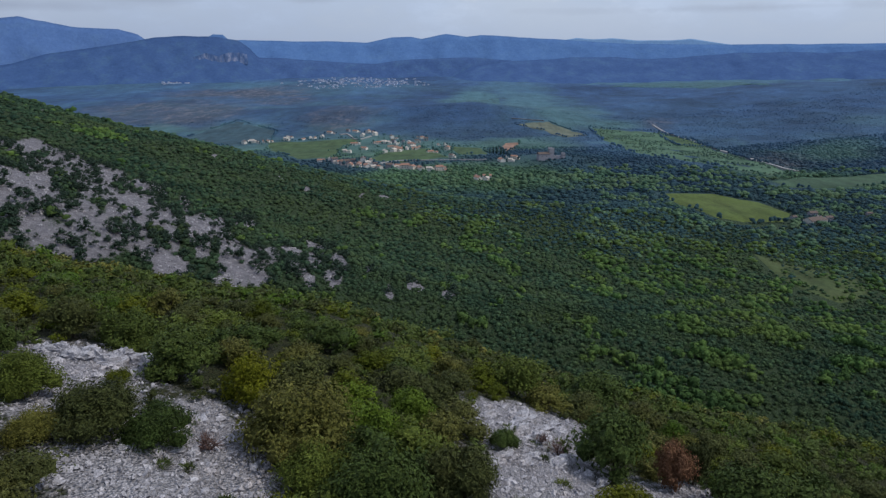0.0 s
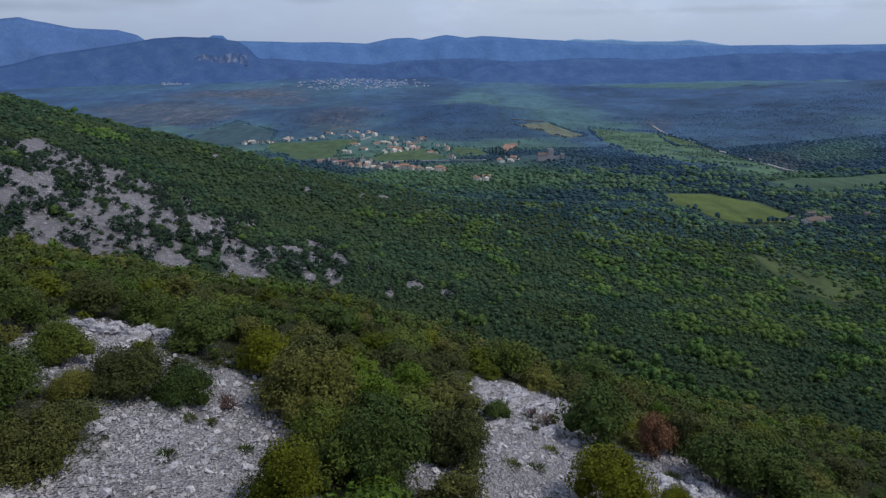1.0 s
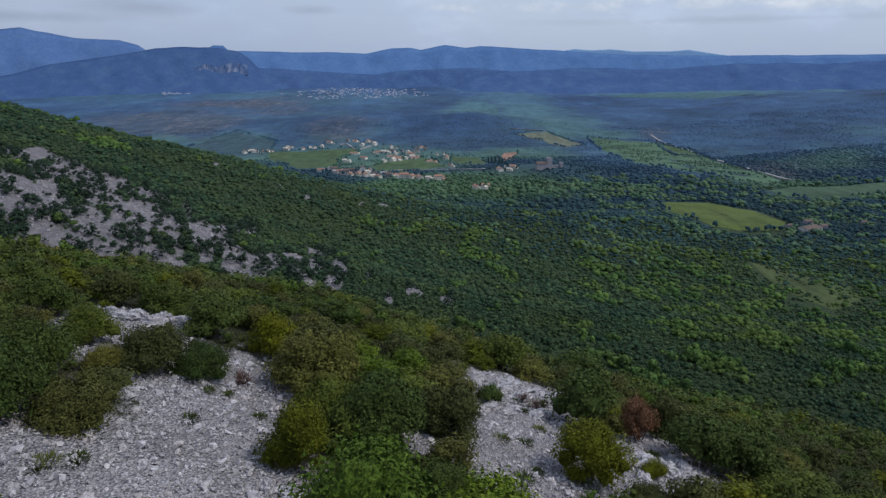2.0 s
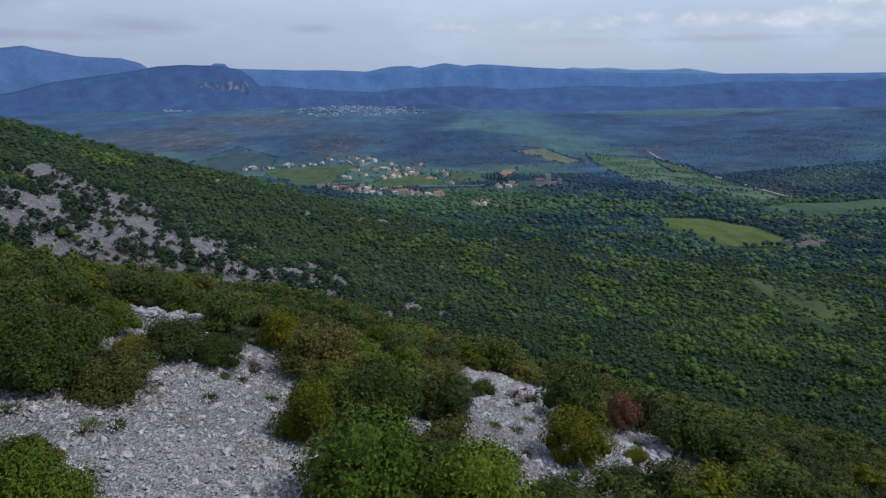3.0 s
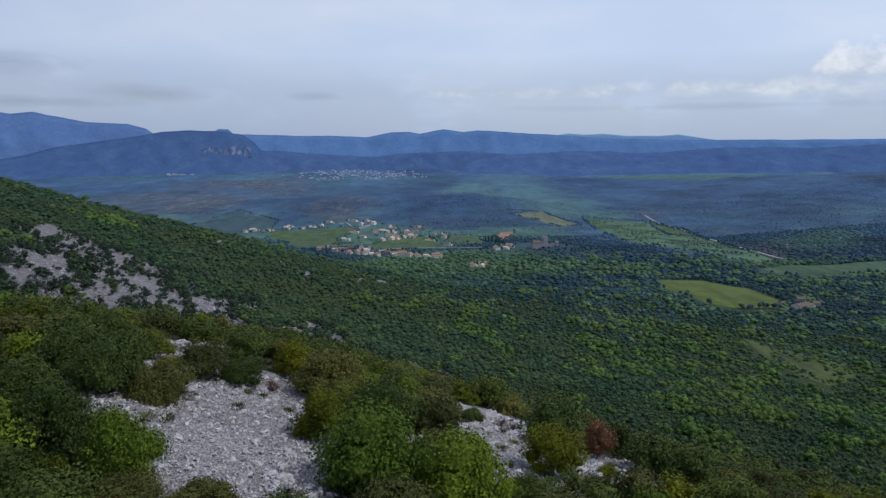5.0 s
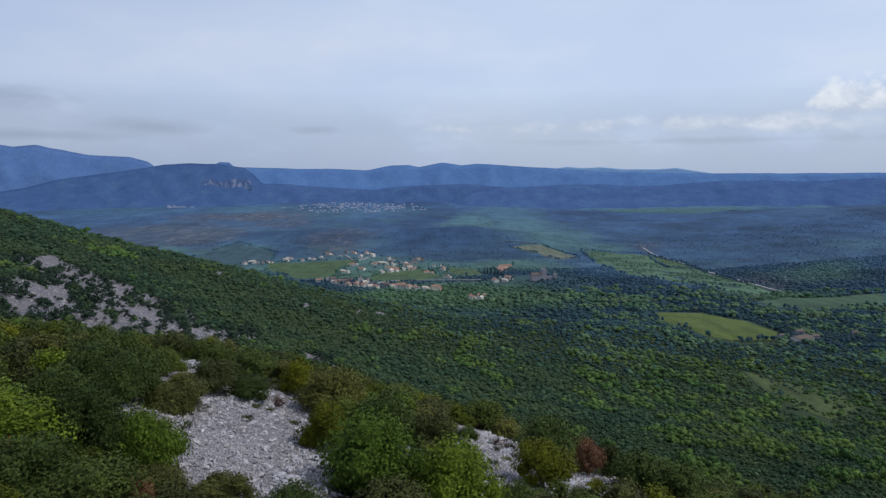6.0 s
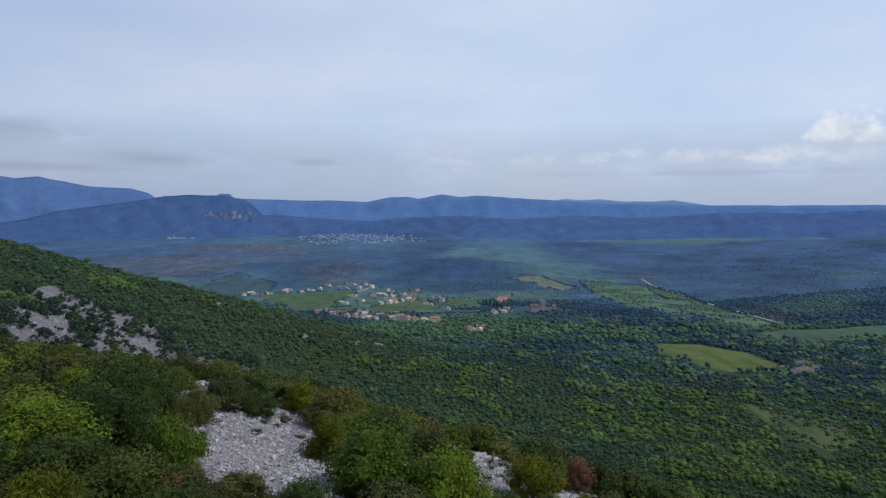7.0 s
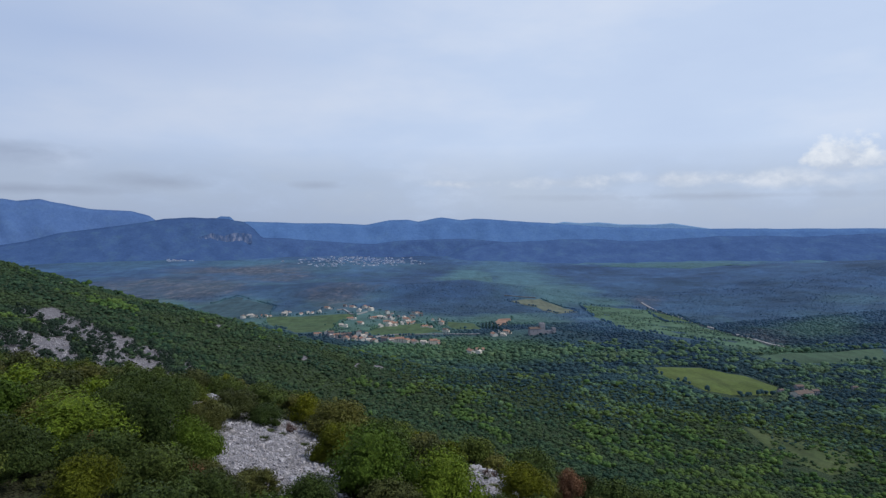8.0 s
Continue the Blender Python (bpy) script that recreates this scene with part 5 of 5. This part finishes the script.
for q in order:
    px, py = float(x[q]), float(y[q])
    if not wedge(np.array(px), np.array(py), 0.08):
        continue
    wide = g.uniform(1.9, 3.3)
    b = float(bare_near(np.array(px), np.array(py)))
    wide = min(wide, max(0.9, -2.4 * b))
    if b > -0.3 * wide - 0.05:
        continue
    if any((px - a) ** 2 + (py - c) ** 2 < ((0.35 if py < 12 else 0.30) * (wide + w)) ** 2 for a, c, w in placed[-400:]):
        continue
    kd = g.choice(["oak", "olive", "green", "yellow"], p=[0.40, 0.38, 0.09, 0.13] if py > 8 else [0.40, 0.28, 0.20, 0.12])
    if len(placed) < 300:
        shrub(kd, px, py, wide, wide * (g.uniform(0.62, 0.92) if py < 20 else g.uniform(0.5, 0.72)), (FINE if py < 6 else MIDDLE if py < 12 else PLAIN)[kd], g)
    else:
        joined.append((px, py, wide, kd))
        placed.append((px, py, wide))


# low growth between them
x, y = scatter(-45, 40, -6, 46, 1.35)
taken = np.array(placed)
for px, py in zip(x, y):
    wide = g.uniform(0.9, 1.7)
    if not wedge(np.array(px), np.array(py), 0.04) or bare_near(np.array(px), np.array(py)) > -0.3 * wide:
        continue
    if np.any((taken[:, 0] - px) ** 2 + (taken[:, 1] - py) ** 2 < (0.22 * wide + 0.42 * taken[:, 2]) ** 2):
        continue
    joined.append((px, py, wide, g.choice(["oak", "olive", "green", "yellow"], p=[0.36, 0.44, 0.08, 0.12])))


def leafy_cover(rows, mat, label, seed, leaves=130, leaf=0.17, tall=0.55):
    """Shrubs further along the spur, joined: lobes with sprays of leaves."""
    gg = np.random.RandomState(seed)
    tmpl = []
    for s in range(4):
        crown, trunk = shrub_meshes(seed + 50 + s, mat, leaves, leaf, 6, 2.6, 2.2)
        v = np.empty(len(crown.vertices) * 3, np.float32)
        crown.vertices.foreach_get("co", v)
        f = np.empty(len(crown.polygons) * 3, np.int32)
        crown.polygons.foreach_get("vertices", f)
        tmpl.append((v.reshape(-1, 3), f.reshape(-1, 3)))
        bpy.data.meshes.remove(crown), bpy.data.meshes.remove(trunk)
    V, F, n = [], [], 0
    for px, py, wide in rows:
        v, f = tmpl[gg.randint(4)]
        a = gg.uniform(0, 6.283)
        s, h = wide / 2.6, wide / 2.6 * gg.uniform(tall, tall + 0.3)
        rot = np.array([[math.cos(a) * s, -math.sin(a) * s, 0], [math.sin(a) * s, math.cos(a) * s, 0], [0, 0, h]])
        V.append(v @ rot.T + [px, py, float(ground_z(px, py)) - 0.05])
        F.append(f + n)
        n += len(v)
    tagged(new("spur_scrub", mesh_from("spur_scrub", np.concatenate(V), np.concatenate(F), [mat])), label, "shrubs", kind="stuff")


x, y = scatter(-95, 85, 62, 100, 2.7)
keep = wedge(x, y, 0.10) & (spur(x, y) > np.maximum(slope(x, y), valley(x, y)) - 3)
far_rows = [(a, b, g.uniform(2.2, 3.6), g.choice(["oak", "olive", "green", "yellow"], p=[0.38, 0.44, 0.06, 0.12])) for a, b in zip(x[keep], y[keep])]
for q, (kd, (nm, lab, mt)) in enumerate(KINDS.items()):
    for rows, leaves, leaf in ((joined, 130, 0.17), (far_rows, 64, 0.24)):
        rows = [r[:3] for r in rows if r[3] == kd]
        if rows:
            leafy_cover(rows, mt, lab.replace(" shrub", " scrub").replace("scree", "spur"), 300 + q * 7, leaves, leaf)

# dark shrubs standing on and round the scree of the far flank
x, y = scatter(-245, 10, 172, 335, 3.1, 0.8)
sl = bare_slope(x, y)
clump = 0.6 * lattice(x, y, 9, 14) + 0.4 * lattice(x, y, 4, 15)
keep = wedge(x, y) & (sl > -0.25) & (clump + 0.16 * (sl < 0.10) > 0.515 + 0.02 * (x > -135)) & (spur(x, y) < slope(x, y) + 1)
leafy_cover([(a, b, float(w)) for a, b, w in zip(x[keep], y[keep], 1.8 + 4.4 * g.uniform(0, 1, keep.sum()) ** 1.7)], M_scree_oak, "dark rounded evergreen shrubs on the scree", 420, 130, 0.20, 0.75)

# tufts on the scree
TUFTS = [(-8.9, 14.6, 0.35), (-10.8, 9.6, 0.4), (-10.2, 10.1, 0.35), (-9.3, 17.4, 0.3), (-8.6, 17.6, 0.25), (-6.9, 16.2, 0.3), (4.2, 21.6, 0.4), (3.6, 17.6, 0.5), (5.4, 24.6, 0.35), (3.4, 30.2, 0.4),
         (5.0, 29.0, 0.5), (6.4, 30.5, 0.4), (4.4, 18.8, 0.3), (-9.8, 19.6, 0.3), (3.0, 21.0, 0.4), (4.9, 27.2, 0.3), (-13.2, 9.7, 0.3), (-6.0, 18.9, 0.3), (11.9, 25.0, 0.4)]


def tuft(x, y, r, seed):
    gg = np.random.RandomState(seed)
    n = 240
    a, s = gg.uniform(0, 6.283, n), np.sqrt(gg.uniform(0, 1, n)) * r
    root = np.stack([s * np.cos(a), s * np.sin(a), np.zeros(n)], -1)
    tip = root * 1.5 + np.stack([gg.normal(0, 0.05, n), gg.normal(0, 0.05, n), gg.uniform(0.15, 0.55, n) * r], -1)
    side = np.stack([-np.sin(a), np.cos(a), np.zeros(n)], -1) * 0.022
    v = np.stack([root - side, root + side, tip], 1).reshape(-1, 3)
    e = new("grass_tuft", mesh_from("grass_tuft", v, np.arange(3 * n).reshape(-1, 3), [M_grass]))
    e.location = (x, y, float(ground_z(x, y)))
    tagged(e, "small green tuft growing in limestone scree", "plant", "tufts on the scree")


for q, (a, b, r) in enumerate(TUFTS):
    tuft(a, b, r, 500 + q)


def bare_bush(x, y, wide, tall, seed):
    """A leafless bush: forked twigs from one root."""
    gg = np.random.RandomState(seed)
    tv, tf = [], []
    for q in range(26):
        a, lean = gg.uniform(0, 6.283), gg.uniform(0.2, 1.0)
        tip = np.array([math.cos(a) * lean * wide / 2, math.sin(a) * lean * wide / 2, tall * (1.1 - 0.5 * lean)])
        mid = tip * 0.5 + gg.normal(size=3) * 0.05
        stems = [[(0, 0, -0.05), tuple(mid), tuple(tip)]]
        for _ in range(4):
            e = mid + (tip - mid) * gg.uniform(0.2, 0.8) + gg.normal(size=3) * 0.16
            stems.append([tuple(mid), tuple((mid + e) / 2 + gg.normal(size=3) * 0.02), tuple(e)])
        for st in stems:
            v, f = tube(st, [0.016, 0.011, 0.005], 4)
            tf += [tuple(p + len(tv) for p in ff) for ff in f]
            tv += [tuple(p) for p in v]
    ob = new("bare_bush", mesh_from("bare_bush", np.array(tv), np.array(tf), [M_twig]))
    ob.location = (x, y, float(ground_z(x, y)))
    tagged(ob, "leafless reddish-brown bush on limestone scree", "bush", "bare bushes")


for q, (a, b, w, h) in enumerate(((5.9, 28.4, 1.7, 0.9), (5.2, 29.4, 1.2, 0.7), (-8.4, 19.2, 1.0, 0.7), (-12.2, 15.2, 0.9, 0.5))):
    bare_bush(a, b, w, h, 600 + q)

# ---- ledges: bedrock showing through the scree ----


ICO3 = ico(3)


def ledge(x, y, length, width, height, turn, seed):
    V, F = ICO3
    v = V * np.array([length / 2, width / 2, height / 2])
    n = lattice(v[:, 0] * 1 + seed * 7, v[:, 1] + v[:, 2] * 1.7, 0.45, seed) - 0.5
    m = lattice(v[:, 0] + 3, v[:, 1] * 2.2 + v[:, 2], 0.13, seed + 1) - 0.5
    v = v * (1 + 0.8 * n + 0.8 * m)[:, None]
    v[:, 2] = np.round(v[:, 2] / 0.16) * 0.16 * 0.6 + v[:, 2] * 0.4
    e = new("rock_ledge", mesh_from("rock_ledge", v, F, [M_rock]))
    e.matrix_world = Matrix.Translation((x, y, float(ground_z(x, y)) + height * 0.06)) @ Matrix.Rotation(turn, 4, "Z")
    tagged(e, "weathered grey limestone ledge breaking through scree", "rock", "ledges of the spur")


gl = np.random.RandomState(77)
for q in range(20):
    ledge(-18.2 + q * 0.27 + gl.uniform(-0.3, 0.3), 25.9 + gl.uniform(-0.9, 0.4), gl.uniform(0.7, 1.5), gl.uniform(0.5, 0.9), gl.uniform(0.4, 0.8), gl.uniform(-0.4, 0.4), 700 + q)
for q in range(26):
    s = q / 26
    ledge(2.2 + 5.5 * s * gl.uniform(0.6, 1.2), 24.5 + 10.5 * gl.uniform(0, 1), gl.uniform(0.6, 1.6), gl.uniform(0.4, 0.8), gl.uniform(0.3, 0.6), gl.uniform(0.4, 1.1), 740 + q)
for q in range(24):
    s = gl.uniform(0, 1)
    ledge(8.6 + 5.2 * s, 20.2 + 5.8 * s + gl.uniform(-1.6, 1.6), gl.uniform(0.7, 1.7), gl.uniform(0.4, 0.8), gl.uniform(0.35, 0.7), gl.uniform(0.9, 1.6), 780 + q)
for q in range(22):
    ledge(gl.uniform(-5.6, -3.6), gl.uniform(6.5, 12.2), gl.uniform(0.4, 1.0), gl.uniform(0.3, 0.6), gl.uniform(0.25, 0.55), gl.uniform(0, 3), 820 + q)
for q in range(12):
    ledge(gl.uniform(-12.6, -8.6), gl.uniform(16.8, 21.5) , gl.uniform(0.4, 0.9), gl.uniform(0.3, 0.6), gl.uniform(0.2, 0.45), gl.uniform(0, 3), 850 + q)

# ---- stones of the scree ----


def low_stone(seed):
    """A broken stone: an uneven flattish lump of 20 facets."""
    gg = np.random.RandomState(seed)
    V, F = ICO1
    v = V * gg.uniform(0.55, 1.25, (len(V), 1)) * np.array([1.0, gg.uniform(0.55, 0.95), gg.uniform(0.35, 0.65)])
    return v + gg.uniform(-0.16, 0.16, v.shape), F


def chip(seed):
    """A small sharp chip of rock of eight facets."""
    gg = np.random.RandomState(seed)
    V = np.array([(1, 0, 0), (-1, 0, 0), (0, 1, 0), (0, -1, 0), (0, 0, 1), (0, 0, -1)], float)
    V = V * gg.uniform(0.6, 1.4, (6, 1)) * np.array([1.1, gg.uniform(0.6, 1.0), gg.uniform(0.4, 0.7)]) + gg.uniform(-0.35, 0.35, V.shape)
    return V, np.array([(0, 2, 4), (2, 1, 4), (1, 3, 4), (3, 0, 4), (2, 0, 5), (1, 2, 5), (3, 1, 5), (0, 3, 5)])


gs = np.random.RandomState(31)
CHIPS = [chip(940 + s) for s in range(12)]
SHAPES = [low_stone(900 + s) for s in range(12)]
px, py = gs.uniform(-19.5, 15.5, 90000), gs.uniform(2.5, 37.5, 90000)
sel = bare_near(px, py) > 0.3 - 1.6 * gs.uniform(0, 1, px.shape) ** 2
px, py = px[sel][:24000], py[sel][:24000]
size = 0.026 + 0.066 * gs.uniform(0, 1, px.shape) ** 2.4 + 0.15 * gs.uniform(0, 1, px.shape) ** 13
pz = ground_z(px, py)
big = np.argsort(-(size + (py < 24) * 0.02))[:300]
stone_meshes = [mesh_from("stone", v, f, [M_stone]) for v, f in SHAPES]
scree_bed = tagged(new("scree_bed"), "bed of broken pale grey limestone on the spur", "scree", kind="structure")
bigset = set(big.tolist())
for q in big:
    ob = new("stone", stone_meshes[gs.randint(12)])
    ob.parent = scree_bed
    s = float(size[q])
    ob.matrix_basis = Matrix.Translation((px[q], py[q], pz[q] + s * 0.25)) @ Euler((gs.uniform(-0.5, 0.5), gs.uniform(-0.5, 0.5), gs.uniform(0, 6.28))).to_matrix().to_4x4() @ Matrix.Scale(s, 4)
V, F, n = [], [], 0
for q in range(len(px)):
    if q in bigset:
        continue
    v, f = (SHAPES if size[q] > 0.075 else CHIPS)[gs.randint(12)]
    rot = np.array(Euler((gs.uniform(-1, 1), gs.uniform(-1, 1), gs.uniform(0, 6.28))).to_matrix())
    V.append((v * size[q]) @ rot.T + [px[q], py[q], pz[q] + size[q] * 0.22])
    F.append(f + n)
    n += len(v)
ob = new("rubble", mesh_from("rubble", np.concatenate(V), np.concatenate(F), [M_stone]))
ob.parent = scree_bed
ob["kind"] = "stuff"
